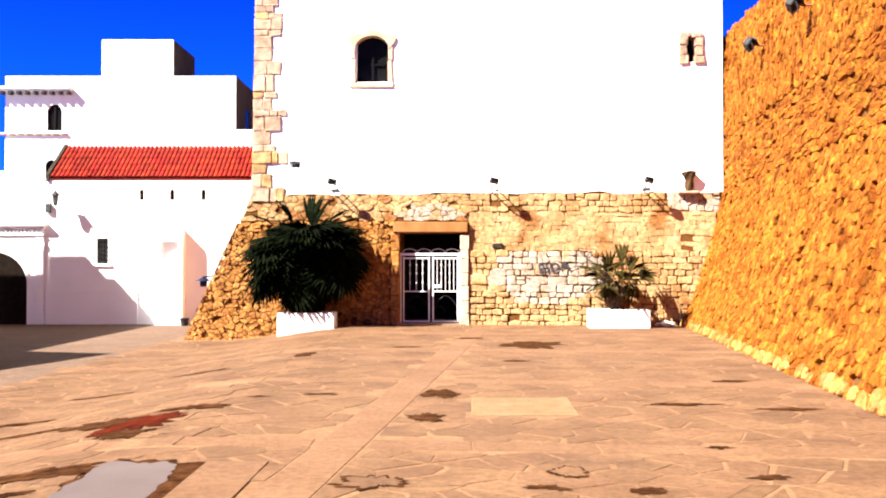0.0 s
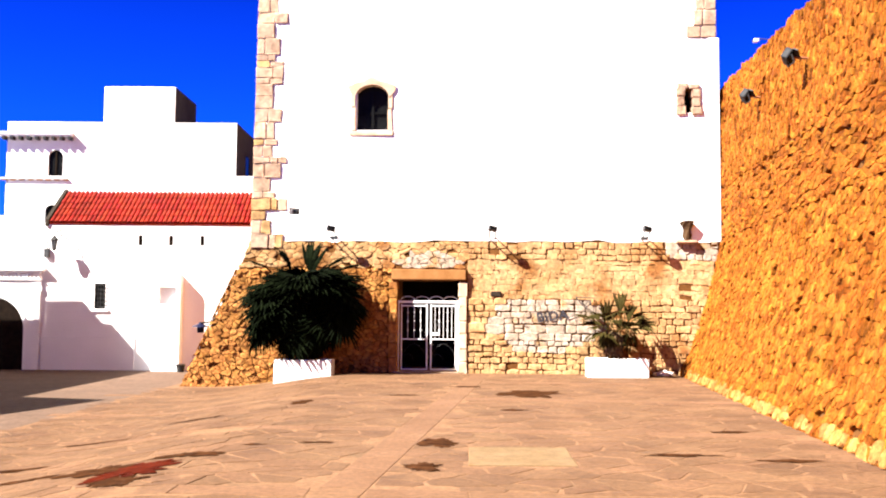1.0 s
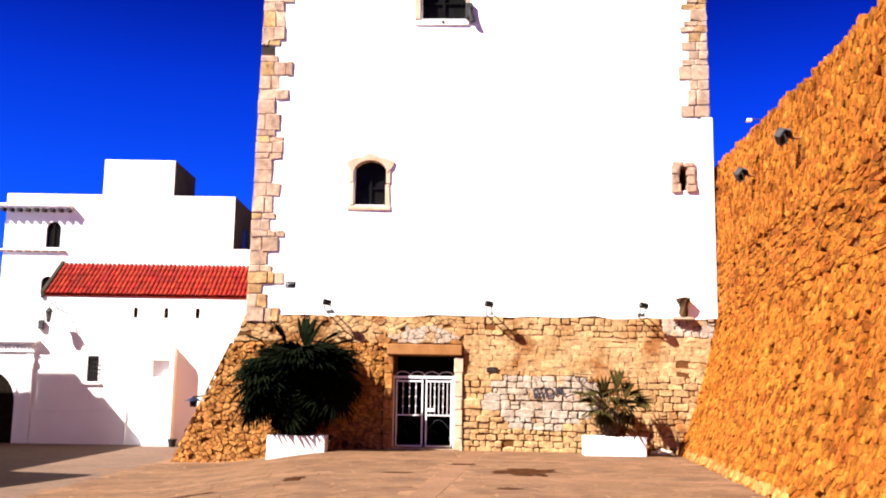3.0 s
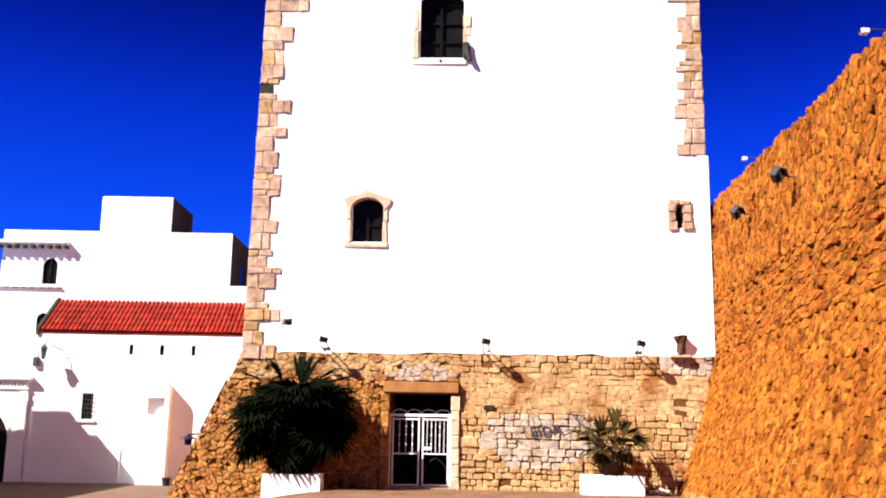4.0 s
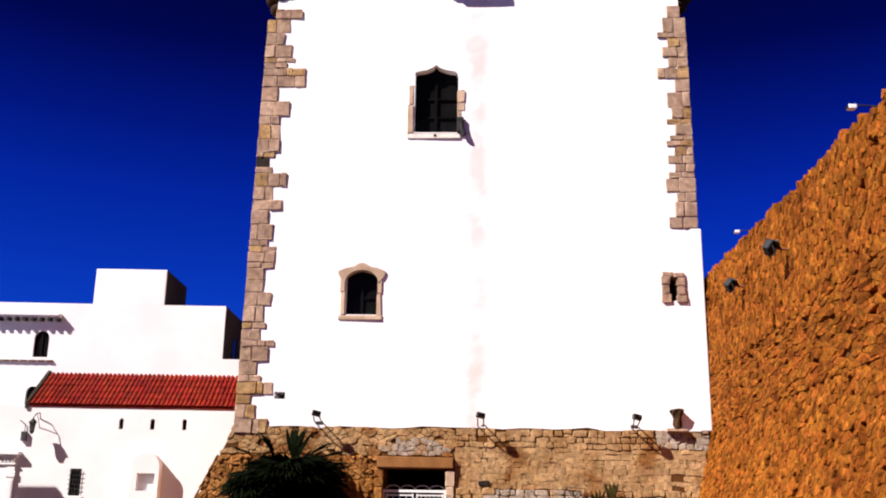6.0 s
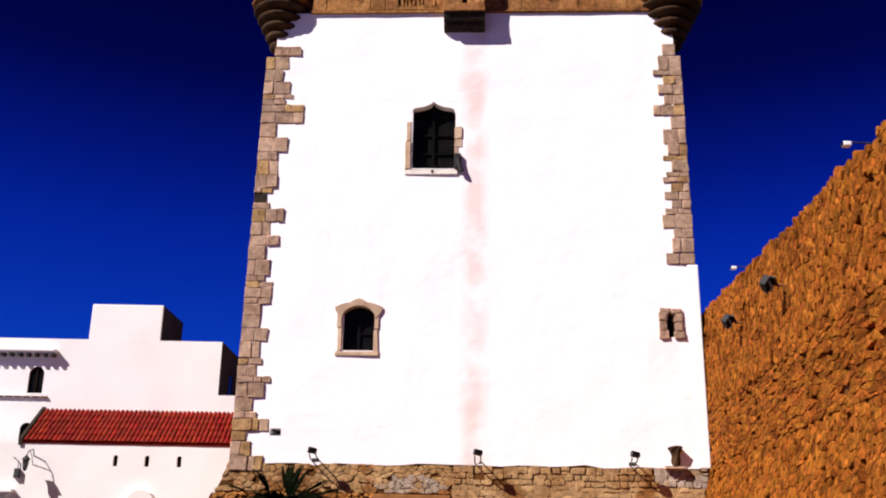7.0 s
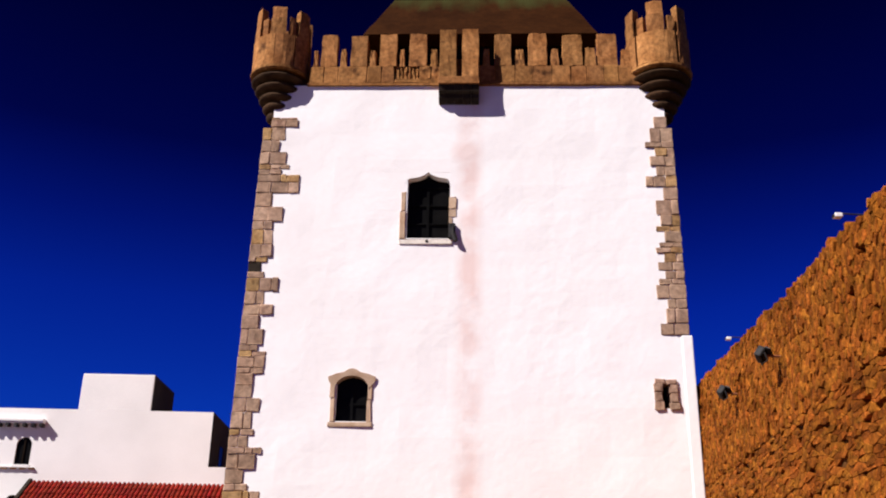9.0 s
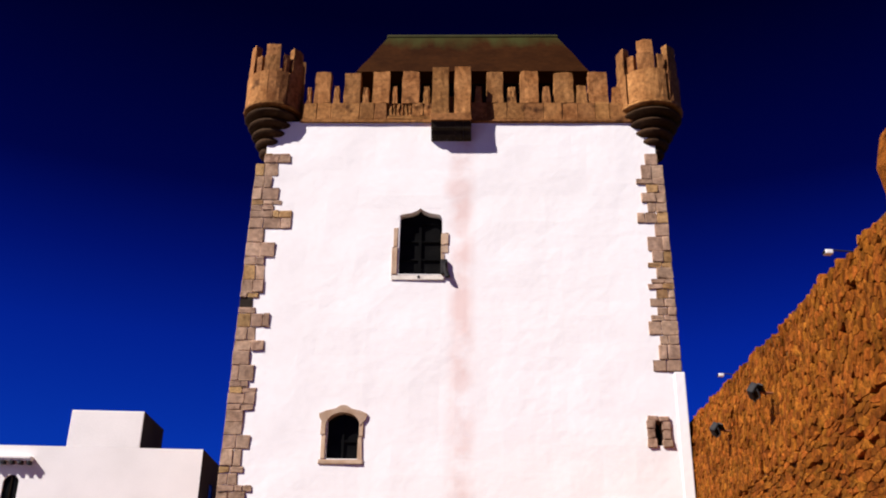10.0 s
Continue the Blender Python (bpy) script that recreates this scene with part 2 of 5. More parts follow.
def mossy_roof_material():
    """Rust brown roofing with green moss creeping raggedly down from the ridge."""
    m = ROOF_METAL
    n, l = m.node_tree.nodes, m.node_tree.links
    shader = n["Principled BSDF"]
    base = shader.inputs["Base Color"].links[0].from_socket
    coord = n.new("ShaderNodeTexCoord")
    stretch = n.new("ShaderNodeMapping")
    stretch.inputs["Scale"].default_value = (1.6, 0.3, 0.3)
    l.new(coord.outputs["Object"], stretch.inputs["Vector"])
    streak = n.new("ShaderNodeTexNoise")
    streak.inputs["Scale"].default_value, streak.inputs["Detail"].default_value = 1.2, 5.0
    l.new(stretch.outputs[0], streak.inputs["Vector"])
    split = n.new("ShaderNodeSeparateXYZ")
    l.new(coord.outputs["Object"], split.inputs[0])
    reach = n.new("ShaderNodeMath")
    reach.operation = "MULTIPLY_ADD"
    l.new(streak.outputs["Fac"], reach.inputs[0])
    reach.inputs[1].default_value = 2.6
    l.new(split.outputs["Z"], reach.inputs[2])
    grown = n.new("ShaderNodeMapRange")
    grown.inputs["From Min"].default_value, grown.inputs["From Max"].default_value = 24.7, 26.0
    l.new(reach.outputs[0], grown.inputs["Value"])
    mix = n.new("ShaderNodeMixRGB")
    l.new(grown.outputs[0], mix.inputs["Fac"])
    l.new(base, mix.inputs["Color1"])
    mix.inputs["Color2"].default_value = (0.034, 0.034, 0.010, 1)
    l.new(mix.outputs[0], shader.inputs["Base Color"])


mossy_roof_material()


# ---- mesh helpers ----
def mesh_of(name, verts, faces, material, smooth=False):
    me = bpy.data.meshes.new(name)
    me.from_pydata([tuple(v) for v in verts], [], faces)
    me.materials.append(material)
    if smooth:
        me.polygons.foreach_set("use_smooth", [True] * len(me.polygons))
    me.update()
    return me


def part(name, bm, material, parent=None, label="", smooth=False):
    """One mesh object from a bmesh (or ready mesh data), under a thing or a part."""
    if isinstance(bm, bmesh.types.BMesh):
        bmesh.ops.recalc_face_normals(bm, faces=bm.faces)
        me = bpy.data.meshes.new(name)
        bm.to_mesh(me)
        bm.free()
        me.materials.append(material)
        if smooth:
            me.polygons.foreach_set("use_smooth", [True] * len(me.polygons))
    else:
        me = bm
    ob = new(name, me)
    if parent is not None:
        ob.parent = parent
    if label:
        ob["label"] = label
    return ob


def thing(name, m, label, category, group="", kind=""):
    ob = new(name)
    ob.empty_display_size = 0.1
    ob.matrix_world = m
    return tagged(ob, label, category, group, kind)


def box(x0, x1, y0, y1, z0, z1, bevel=0.0, bm=None, wobble=0.0):
    own = bmesh.new()
    bmesh.ops.create_cube(own, size=1.0)
    for v in own.verts:
        v.co = Vector(((x0 + x1) / 2 + v.co.x * (x1 - x0), (y0 + y1) / 2 + v.co.y * (y1 - y0), (z0 + z1) / 2 + v.co.z * (z1 - z0)))
    if bevel:
        bmesh.ops.bevel(own, geom=own.edges[:], offset=bevel, segments=2, profile=0.6, affect="EDGES", clamp_overlap=True)
    if wobble:
        for v in own.verts:
            v.co += Vector([random.uniform(-wobble, wobble) for _ in range(3)])
    if bm is None:
        return own
    return merge(bm, own)


def merge(bm, other):
    me = bpy.data.meshes.new("scratch")
    other.to_mesh(me)
    other.free()
    bm.from_mesh(me)
    bpy.data.meshes.remove(me)
    return bm


def rod(points, radius, sides=8, bm=None, taper=None):
    """A round bar along a chain of points."""
    bm = bm or bmesh.new()
    pts = [Vector(p) for p in points]
    rings = []
    for i, p in enumerate(pts):
        d = (pts[min(i + 1, len(pts) - 1)] - pts[max(i - 1, 0)]).normalized()
        a = d.cross(Vector((0, 0, 1)))
        if a.length < 0.05:
            a = d.cross(Vector((1, 0, 0)))
        a.normalize()
        b = d.cross(a)
        r = radius * (1 + ((taper or 1) - 1) * i / max(len(pts) - 1, 1))
        rings.append([bm.verts.new(p + r * (math.cos(k * math.tau / sides) * a + math.sin(k * math.tau / sides) * b)) for k in range(sides)])
    for r0, r1 in zip(rings, rings[1:]):
        for k in range(sides):
            bm.faces.new((r0[k], r0[(k + 1) % sides], r1[(k + 1) % sides], r1[k]))
    bm.faces.new(rings[0])
    bm.faces.new(rings[-1][::-1])
    return bm


def lathe(profile, cx=0.0, cy=0.0, sides=20, bm=None, squash=0.0):
    """Turns (radius, z) pairs about a vertical axis."""
    bm = bm or bmesh.new()
    rings = []
    for r, z in profile:
        rings.append([bm.verts.new((cx + r * math.cos(k * math.tau / sides), cy + r * math.sin(k * math.tau / sides), z)) for k in range(sides)])
    for r0, r1 in zip(rings, rings[1:]):
        for k in range(sides):
            bm.faces.new((r0[k], r0[(k + 1) % sides], r1[(k + 1) % sides], r1[k]))
    bm.faces.new(rings[0])
    bm.faces.new(rings[-1])
    return bm


def prism(outline, y0, y1, bm=None):
    """An outline in x and z, drawn out from y0 to y1."""
    bm = bm or bmesh.new()
    a = [bm.verts.new((x, y0, z)) for x, z in outline]
    b = [bm.verts.new((x, y1, z)) for x, z in outline]
    bm.faces.new(a)
    bm.faces.new(b[::-1])
    for i in range(len(a)):
        j = (i + 1) % len(a)
        bm.faces.new((a[i], a[j], b[j], b[i]))
    return bm


def steps(lo, hi, size, cuts=()):
    """Grid lines about size apart that meet every cut."""
    marks = sorted({lo, hi, *[c for c in cuts if lo < c < hi]})
    out = []
    for a, b in zip(marks, marks[1:]):
        n = max(1, round((b - a) / size))
        out += [a + (b - a) * i / n for i in range(n)]
    return out + [hi]


def pierced(us, zs, holes, y0, y1, shape=None, rough=0.0):
    """A thick wall in the x-z plane with rectangular openings right through it. shape(u, z) bends the outline."""
    bm = bmesh.new()
    cache = {}

    def vert(i, k, front):
        key = (i, k, front)
        if key not in cache:
            u, z = us[i], zs[k]
            dy = rough * noise.noise((u * 0.9, z * 0.9, 3.1)) if front else 0.0
            if shape:
                u, z = shape(u, z)
            cache[key] = bm.verts.new((u, (y0 if front else y1) + dy, z))
        return cache[key]

    def solid(i, k):
        if not (0 <= i < len(us) - 1 and 0 <= k < len(zs) - 1):
            return False
        u, z = (us[i] + us[i + 1]) / 2, (zs[k] + zs[k + 1]) / 2
        return not any(a < u < b and c < z < d for a, b, c, d in holes)

    for i in range(len(us) - 1):
        for k in range(len(zs) - 1):
            if not solid(i, k):
                continue
            for front in (True, False):
                bm.faces.new([vert(i, k, front), vert(i + 1, k, front), vert(i + 1, k + 1, front), vert(i, k + 1, front)])
            for di, dk, a, b in ((-1, 0, (i, k), (i, k + 1)), (1, 0, (i + 1, k), (i + 1, k + 1)), (0, -1, (i, k), (i + 1, k)), (0, 1, (i, k + 1), (i + 1, k + 1))):
                if not solid(i + di, k + dk):
                    bm.faces.new([vert(*a, True), vert(*b, True), vert(*b, False), vert(*a, False)])
    return bm


# rough stones: a few shapes of unit size that all walls share
def stone_shape(rng, square):
    n = 12 if square else 10
    rings = []
    p = 6.0 if square else 2.5
    jit = 0.035 if square else 0.09
    base = []
    for k in range(n):
        a = math.tau * (k + 0.5 + rng.uniform(-0.2, 0.2)) / n
        c, s = math.cos(a), math.sin(a)
        r = 0.5 / (abs(c) ** p + abs(s) ** p) ** (1 / p) * (1 + rng.uniform(-jit, jit))
        base.append((r * c, r * s))
    tilt = rng.uniform(-0.25, 0.25), rng.uniform(-0.25, 0.25)
    for scale, depth in ((1.0, 0.0), (0.97, 0.7), (0.86, 1.0)):
        rings.append([(x * scale, y * scale, depth * (1 + tilt[0] * x + tilt[1] * y + rng.uniform(-0.08, 0.08))) for x, y in base])
    verts = [v for ring in rings for v in ring] + [(0, 0, 1.05)]
    faces = []
    for r in range(2):
        for k in range(n):
            faces.append((r * n + k, r * n + (k + 1) % n, (r + 1) * n + (k + 1) % n, (r + 1) * n + k))
    for k in range(n):
        faces.append((2 * n + k, 2 * n + (k + 1) % n, 3 * n))
    return verts, faces


STONE_RNG = random.Random(5)
ROUND_STONES = [stone_shape(STONE_RNG, False) for _ in range(10)]


def coursed(rng, a0, a1, z0, z1, lowest=0.12, highest=0.25, gap=(0.004, 0.016)):
    """Rough squared stones in wandering courses: a list of outlines."""
    cells, z = [], z0
    while z < z1 - 0.03:
        h = min(rng.uniform(lowest, highest), z1 - z)
        if z1 - z - h < 0.06:
            h = z1 - z
        a = a0
        while a < a1 - 0.05:
            w = min(h * rng.choice((0.9, 1.2, 1.5, 1.9, 2.4)) * rng.uniform(0.85, 1.15), a1 - a)
            if h > 0.2 and w < 0.3 and rng.random() < 0.35:
                rows = ((z, h * 0.48), (z + h * 0.5, h * 0.5))
            else:
                rows = ((z, h),)
            for b, k in rows:
                g = rng.uniform(*gap)
                wave = 0.045 * noise.noise((a * 0.9, b * 1.4, 3.3))
                j = [rng.uniform(-0.018, 0.018) for _ in range(8)]
                cells.append([(a + g + j[0], b + g + j[1] + wave), (a + w - g + j[2], b + g + j[3] + wave), (a + w - g + j[4], b + k - g + j[5] + wave), (a + g + j[6], b + k - g + j[7] + wave)])
            a += w
        z += h
    return cells


def lay(name, stones, place, shapes, material, parent, near, depth, rng, most=300, pit=0.0, turn=4.0):
    """Sets stones on a surface: those for which near() holds as parts, the others joined. place(a, z) gives point, along, up, out."""
    data = [mesh_of(name, v, f, material) for v, f in shapes]
    all_v, all_f, count, made = [], [], 0, 0
    for a, z, w, h in stones:
        if pit and rng.random() < pit:
            continue
        k = rng.randrange(len(shapes))
        p, along, up, outward = place(a, z)
        d = depth * rng.uniform(0.6, 1.25)
        t = radians(rng.uniform(-turn, turn))
        along, up = along * math.cos(t) + up * math.sin(t), up * math.cos(t) - along * math.sin(t)
        m = Matrix((along * w, up * h, outward * d)).transposed().to_4x4()
        m.translation = p
        if made < most and near(a, z):
            ob = new(name, data[k])
            ob.parent = parent
            ob.matrix_local = m
            made += 1
        else:
            v, f = shapes[k]
            arr = np.array(v) @ np.array(m.to_3x3()).T + np.array(p)
            all_v.append(arr)
            all_f += [tuple(i + count for i in face) for face in f]
            count += len(v)
    if all_v:
        rest = new(name + "_field", mesh_of(name + "_field", np.concatenate(all_v), all_f, material))
        rest.parent = parent
        rest["kind"] = "stuff"
    return made



def clip(poly, n, c):
    out = []
    for i in range(len(poly)):
        p, q = poly[i], poly[(i + 1) % len(poly)]
        dp, dq = p[0] * n[0] + p[1] * n[1] - c, q[0] * n[0] + q[1] * n[1] - c
        if dp <= 0:
            out.append(p)
        if dp * dq < 0:
            t = dp / (dp - dq)
            out.append((p[0] + t * (q[0] - p[0]), p[1] + t * (q[1] - p[1])))
    return out


def rubble(rng, a0, a1, z0, z1, wide, high, joint, jitter=0.48):
    """Irregular close-fitting stones over a rectangle: a list of outlines."""
    seeds = []
    rows = max(1, round((z1 - z0) / high))
    for j in range(-1, rows + 1):
        a = a0 - wide + rng.uniform(0, wide)
        while a < a1 + wide:
            step = wide * rng.choice((0.45, 0.65, 0.9, 1.2, 1.8))
            seeds.append(((a + rng.uniform(-0.3, 0.3) * wide) / wide, (z0 + (j + 0.5 + rng.uniform(-jitter, jitter)) * high) / high))
            a += step
    pts = np.array(seeds)
    cells = []
    for sx, sy in seeds:
        if not (a0 < sx * wide < a1 and z0 < sy * high < z1):
            continue
        d2 = (pts[:, 0] - sx) ** 2 + (pts[:, 1] - sy) ** 2
        near = np.argpartition(d2, 15)[:15]
        poly = [(sx - 1, sy - 1), (sx + 1, sy - 1), (sx + 1, sy + 1), (sx - 1, sy + 1)]
        for j in near:
            d = math.sqrt(d2[j])
            if d < 1e-6 or len(poly) < 3:
                continue
            nx, ny = (pts[j][0] - sx) / d, (pts[j][1] - sy) / d
            poly = clip(poly, (nx, ny), nx * sx + ny * sy + d / 2 - joint * max(0.1, rng.uniform(-0.6, 2.2)))
        poly = [(x * wide, min(max(y * high, z0), z1)) for x, y in poly]
        if len(poly) >= 3:
            cells.append(poly)
    return cells


def set_rubble(name, cells, place, material, parent, near, depth, rng, most=300, pit=0.04, root=0.02, tilt=0.5):
    """Raises each outline into a rounded stone; near() picks those that are parts of their own, the rest are joined."""
    all_v, all_f, made = [], [], 0
    for poly in cells:
        if rng.random() < pit:
            continue
        rim = []
        for i, p in enumerate(poly):
            q = poly[(i + 1) % len(poly)]
            side = math.dist(p, q)
            if side > 0.012:
                rim.append(p)
            if side > 0.05:
                b = rng.uniform(-0.13, 0.05) * side
                rim.append(((p[0] + q[0]) / 2 + rng.uniform(-0.1, 0.1) * side - b * (q[1] - p[1]) / side, (p[1] + q[1]) / 2 + b * (q[0] - p[0]) / side))
        poly = rim
        n = len(poly)
        if n < 3:
            continue
        cx, cz = sum(p[0] for p in poly) / n, sum(p[1] for p in poly) / n
        d = depth * rng.uniform(0.35, 1.3)
        lean = rng.uniform(-tilt, tilt), rng.uniform(-tilt, tilt)
        verts = []
        for scale, h in ((1.0, -0.35), (0.97, 0.65), (0.84, 1.0)):
            for x, z in poly:
                a, b = cx + (x - cx) * scale, cz + (z - cz) * scale
                p, _, _, outward = place(a, b)
                if h < 0:
                    verts.append(p - outward * root)
                    continue
                verts.append(p + outward * d * (h + (lean[0] * (a - cx) + lean[1] * (b - cz)) * 2.0 * max(h, 0) + rng.uniform(-0.12, 0.12)))
        p, _, _, outward = place(cx + rng.uniform(-0.02, 0.02), cz + rng.uniform(-0.02, 0.02))
        verts.append(p + outward * d * rng.uniform(0.85, 1.25))
        faces = [(2 * n + i, 2 * n + (i + 1) % n, 3 * n) for i in range(n)]
        for r in (0, 1):
            for i in range(n):
                j = (i + 1) % n
                faces.append((r * n + i, r * n + j, (r + 1) * n + j, (r + 1) * n + i))
        if made < most and near(cx, cz):
            ob = new(name, mesh_of(name, verts, faces, material))
            ob.parent = parent
            made += 1
        else:
            k = len(all_v)
            all_v += verts
            all_f += [tuple(i + k for i in f) for f in faces]
    if all_v:
        rest = new(name + "_field", mesh_of(name + "_field", all_v, all_f, material))
        rest.parent = parent
        rest["kind"] = "stuff"


# ---- ground ----
def fall(x):
    s = min(max((-x - 2.3) / 4.0, 0.0), 1.0)
    return -0.45 * s * s * (3 - 2 * s)


def ground_sheet():
    xs = [-2000, -400, -100, -40] + steps(-20, 10, 0.5, (-7.6,)) + [20, 60, 200, 800, 2000]
    ys = [-2000, -400, -100, -30, -10] + steps(0, 40, 1.0) + [60, 120, 400, 1000, 2500]
    verts = [(x, y, fall(x)) for y in ys for x in xs]
    n = len(xs)
    faces = [(j * n + i, j * n + i + 1, (j + 1) * n + i + 1, (j + 1) * n + i) for j in range(len(ys) - 1) for i in range(n - 1)]
    me = mesh_of("ground", verts, faces, GROUT, True)
    me.materials.append(LANE)
    me.materials.append(DARK_OUTSKIRTS)
    for p in me.polygons:
        x, y, _ = p.center
        # unseen outer ground, kept dark so less light bounces into shade
        if not (-20 < x < 10 and -10 < y < 40):
            p.material_index = 2
        elif x < -7.6 and y > 14:
            p.material_index = 1
    return tagged(new("ground", me), "sandy mortar-jointed plaza paving that falls towards the houses", "paving", kind="structure")


ground = ground_sheet()

# ---- the rampart on the sunny side, battered below and upright above ----
WALL_SLOPE = 0.11
WALL_KNEE = 3.7


def wall_x(y, z):
    """The rampart's face."""
    foot = 4.89 + WALL_SLOPE * (y - 10.5)
    k = min(max(z / WALL_KNEE, 0.0), 1.0)
    return foot + 1.16 * (k + 0.12 * math.sin(math.pi * k)) + 0.02 * max(z - WALL_KNEE, 0)


def wall_top(y):
    return 7.2 + 0.056 * (y - 11) + 0.06 * noise.noise((y * 1.7, 0.3, 0.9)) + 0.05 * noise.noise((y * 5.1, 2.3, 0.9))


def rampart():
    ys = steps(-12.0, 29.2, 0.4)
    rows = [-0.6] + [WALL_KNEE * i / 8 for i in range(9)] + [4.4, 5.2, 6.0, 6.7]
    verts, faces = [], []
    for y in ys:
        ring = [(wall_x(y, z), y, z) for z in rows] + [(wall_x(y, 7.0), y, wall_top(y)), (wall_x(y, 7.0) + 1.9, y, wall_top(y) + 0.02), (wall_x(y, 7.0) + 1.9, y, -0.6)]
        verts += ring
    n = len(rows) + 3
    for j in range(len(ys) - 1):
        for i in range(n):
            faces.append((j * n + i, (j + 1) * n + i, (j + 1) * n + (i + 1) % n, j * n + (i + 1) % n))
    faces += [tuple(range(n)), tuple(range((len(ys) - 1) * n, len(ys) * n))[::-1]]
    ob = tagged(new("wall_east", mesh_of("wall_east", verts, faces, JOINT)), "tall orange rubble rampart with a battered foot", "stone wall", kind="structure")
    return ob


wall_east = rampart()


def on_rampart(y, z):
    """A point of the uneven face, and its directions along, up and outward."""
    e = 0.03
    along = Vector((WALL_SLOPE, 1, 0)).normalized()
    up = Vector((wall_x(y, z + e) - wall_x(y, z - e), 0, 2 * e)).normalized()
    outward = up.cross(along).normalized()
    if outward.x > 0:
        outward = -outward
    swell = 0.06 + 0.06 * noise.noise((y * 0.8, z * 0.9, 1.7)) + 0.03 * noise.noise((y * 2.4, z * 2.6, 5.1))
    return Vector((wall_x(y, z), y, z)) + outward * swell, along, up, outward


# ---- the tower ----
tower = thing("tower", pose(0, 26.5, 0, 0, 0, -3.5), "whitewashed keep on an ochre rubble base with battlements and turrets", "tower")
BASE_TOP, PLASTER_TOP = 3.66, 17.62
DEEP = 12.6


def base_left(z):
    return -5.37 - (BASE_TOP - z) * 0.465


def tower_edge(u, z):
    """The upper storeys draw in a little; the corners step back under the turrets."""
    k = max(z - BASE_TOP, 0.0) / 12.2
    if u < 1.2:
        return 1.2 + (u - 1.2) * (1 - 0.026 * min(k, 1.0)), z
    return 1.2 + (u - 1.2) * (1 - 0.012 * min(k, 1.0)), z


DOOR = (-1.22, 0.52, -0.05, 2.57)
LOWER_WINDOW = (-2.47, -1.53, 6.8, 8.12)
UPPER_WINDOW = (-0.64, 0.69, 12.33, 14.52)
PUTLOG = (-4.34, -4.03, 4.4, 4.6)
SLIT_WINDOW = (6.62, 7.05, 7.25, 8.0)


def tower_shell():
    # rubble base with the doorway through it
    us, zs = steps(-5.37, 7.75, 0.6, DOOR[:2]), steps(-0.8, BASE_TOP, 0.6, DOOR[2:])

    def batter(u, z):
        if u < DOOR[0]:
            k = (DOOR[0] - u) / (DOOR[0] + 5.37)
            return u + k * (base_left(z) + 5.37), z
        return u, z

    part("base_wall", pierced(us, zs, [DOOR], 0.0, 1.4, batter), JOINT, tower, "ochre rubble stone base, battered at one side")
    # plastered front with its three windows
    holes = [LOWER_WINDOW, UPPER_WINDOW, SLIT_WINDOW, PUTLOG]
    us = steps(-5.37, 7.62, 0.45, [c for h in holes for c in h[:2]])
    zs = steps(BASE_TOP, PLASTER_TOP, 0.45, [c for h in holes for c in h[2:]] + [15.85, 15.93, 9.36])

    def edge(u, z):
        if z < BASE_TOP + 0.01:
            z += 0.05 * noise.noise((u * 1.1, 0.2, 4.4)) + 0.04 * noise.noise((u * 3.7, 1.2, 0.4))
        u, z = tower_edge(u, z)
        if z > 15.9:
            u = min(max(u, -4.95), 7.38)
        return u, z

    part("front_wall", pierced(us, zs, holes, -0.03, 1.2, edge, 0.02), PLASTER, tower, "whitewashed plaster with pink run-off", smooth=False)
    # flanks, back and roof deck
    part("side_wall", box(-5.2, -4.2, 1.2, DEEP, BASE_TOP, PLASTER_TOP, 0.03), CREST, tower)
    part("side_wall", box(6.5, 7.5, 1.2, DEEP, BASE_TOP, PLASTER_TOP, 0.03), WHITE, tower)
    part("back_wall", box(-4.2, 6.5, DEEP - 1.0, DEEP, BASE_TOP, PLASTER_TOP, 0.03), WHITE, tower)
    part("side_base", prism([(base_left(-0.8), -0.8), (-4.0, -0.8), (-4.0, BASE_TOP), (-5.37, BASE_TOP)], 1.4, DEEP), OCHRE, tower)
    part("side_base", box(6.4, 7.7, 1.4, DEEP, -0.8, BASE_TOP), OCHRE, tower)
    part("back_base", box(-4.0, 6.4, DEEP - 1.0, DEEP, -0.8, BASE_TOP), OCHRE, tower)
    # the gate room's darkness is put into its wall colour
    part("gate_room_wall", box(-3.2, 2.6, 3.0, 3.3, -0.4, BASE_TOP), DARK_WOOD_GLOOM, tower)
    part("gate_room_wall", box(-3.4, -3.2, 1.4, 3.3, -0.4, BASE_TOP), DARK_WOOD_GLOOM, tower)
    part("gate_room_wall", box(2.6, 2.8, 1.4, 3.3, -0.4, BASE_TOP), DARK_WOOD_GLOOM, tower)
    part("roof_deck", box(-4.9, 7.3, 0.3, DEEP - 0.2, PLASTER_TOP - 0.3, PLASTER_TOP + 0.1), CREST, tower)
    # near-black floors: the gloom of the rooms behind the openings, put into colour
    part("upper_floor", box(-4.2, 6.5, 1.2, DEEP - 1.0, 10.0, 10.4), DARK_WOOD_GLOOM, tower)
    part("lower_floor", box(-4.2, 6.5, 1.2, DEEP - 1.0, 3.6, 4.0), DARK_WOOD_GLOOM, tower)
    # proud plaster strip at the sunless lower corner
    part("corner_render", box(7.38, 7.69, -0.055, 1.3, BASE_TOP, 9.36, 0.03), PLASTER, tower)


tower_shell()

# ---- the white house beyond ----
HY = 34.0
house = thing("white_house", pose(0, HY, 0), "two-storey whitewashed house with a red tiled lean-to roof", "house")
H_WINDOW = (-12.38, -11.98, 1.72, 2.63)
SLOTS = [(-10.87, -10.71, 4.0, 4.38), (-9.78, -9.62, 4.0, 4.38), (-8.66, -8.50, 4.0, 4.38)]
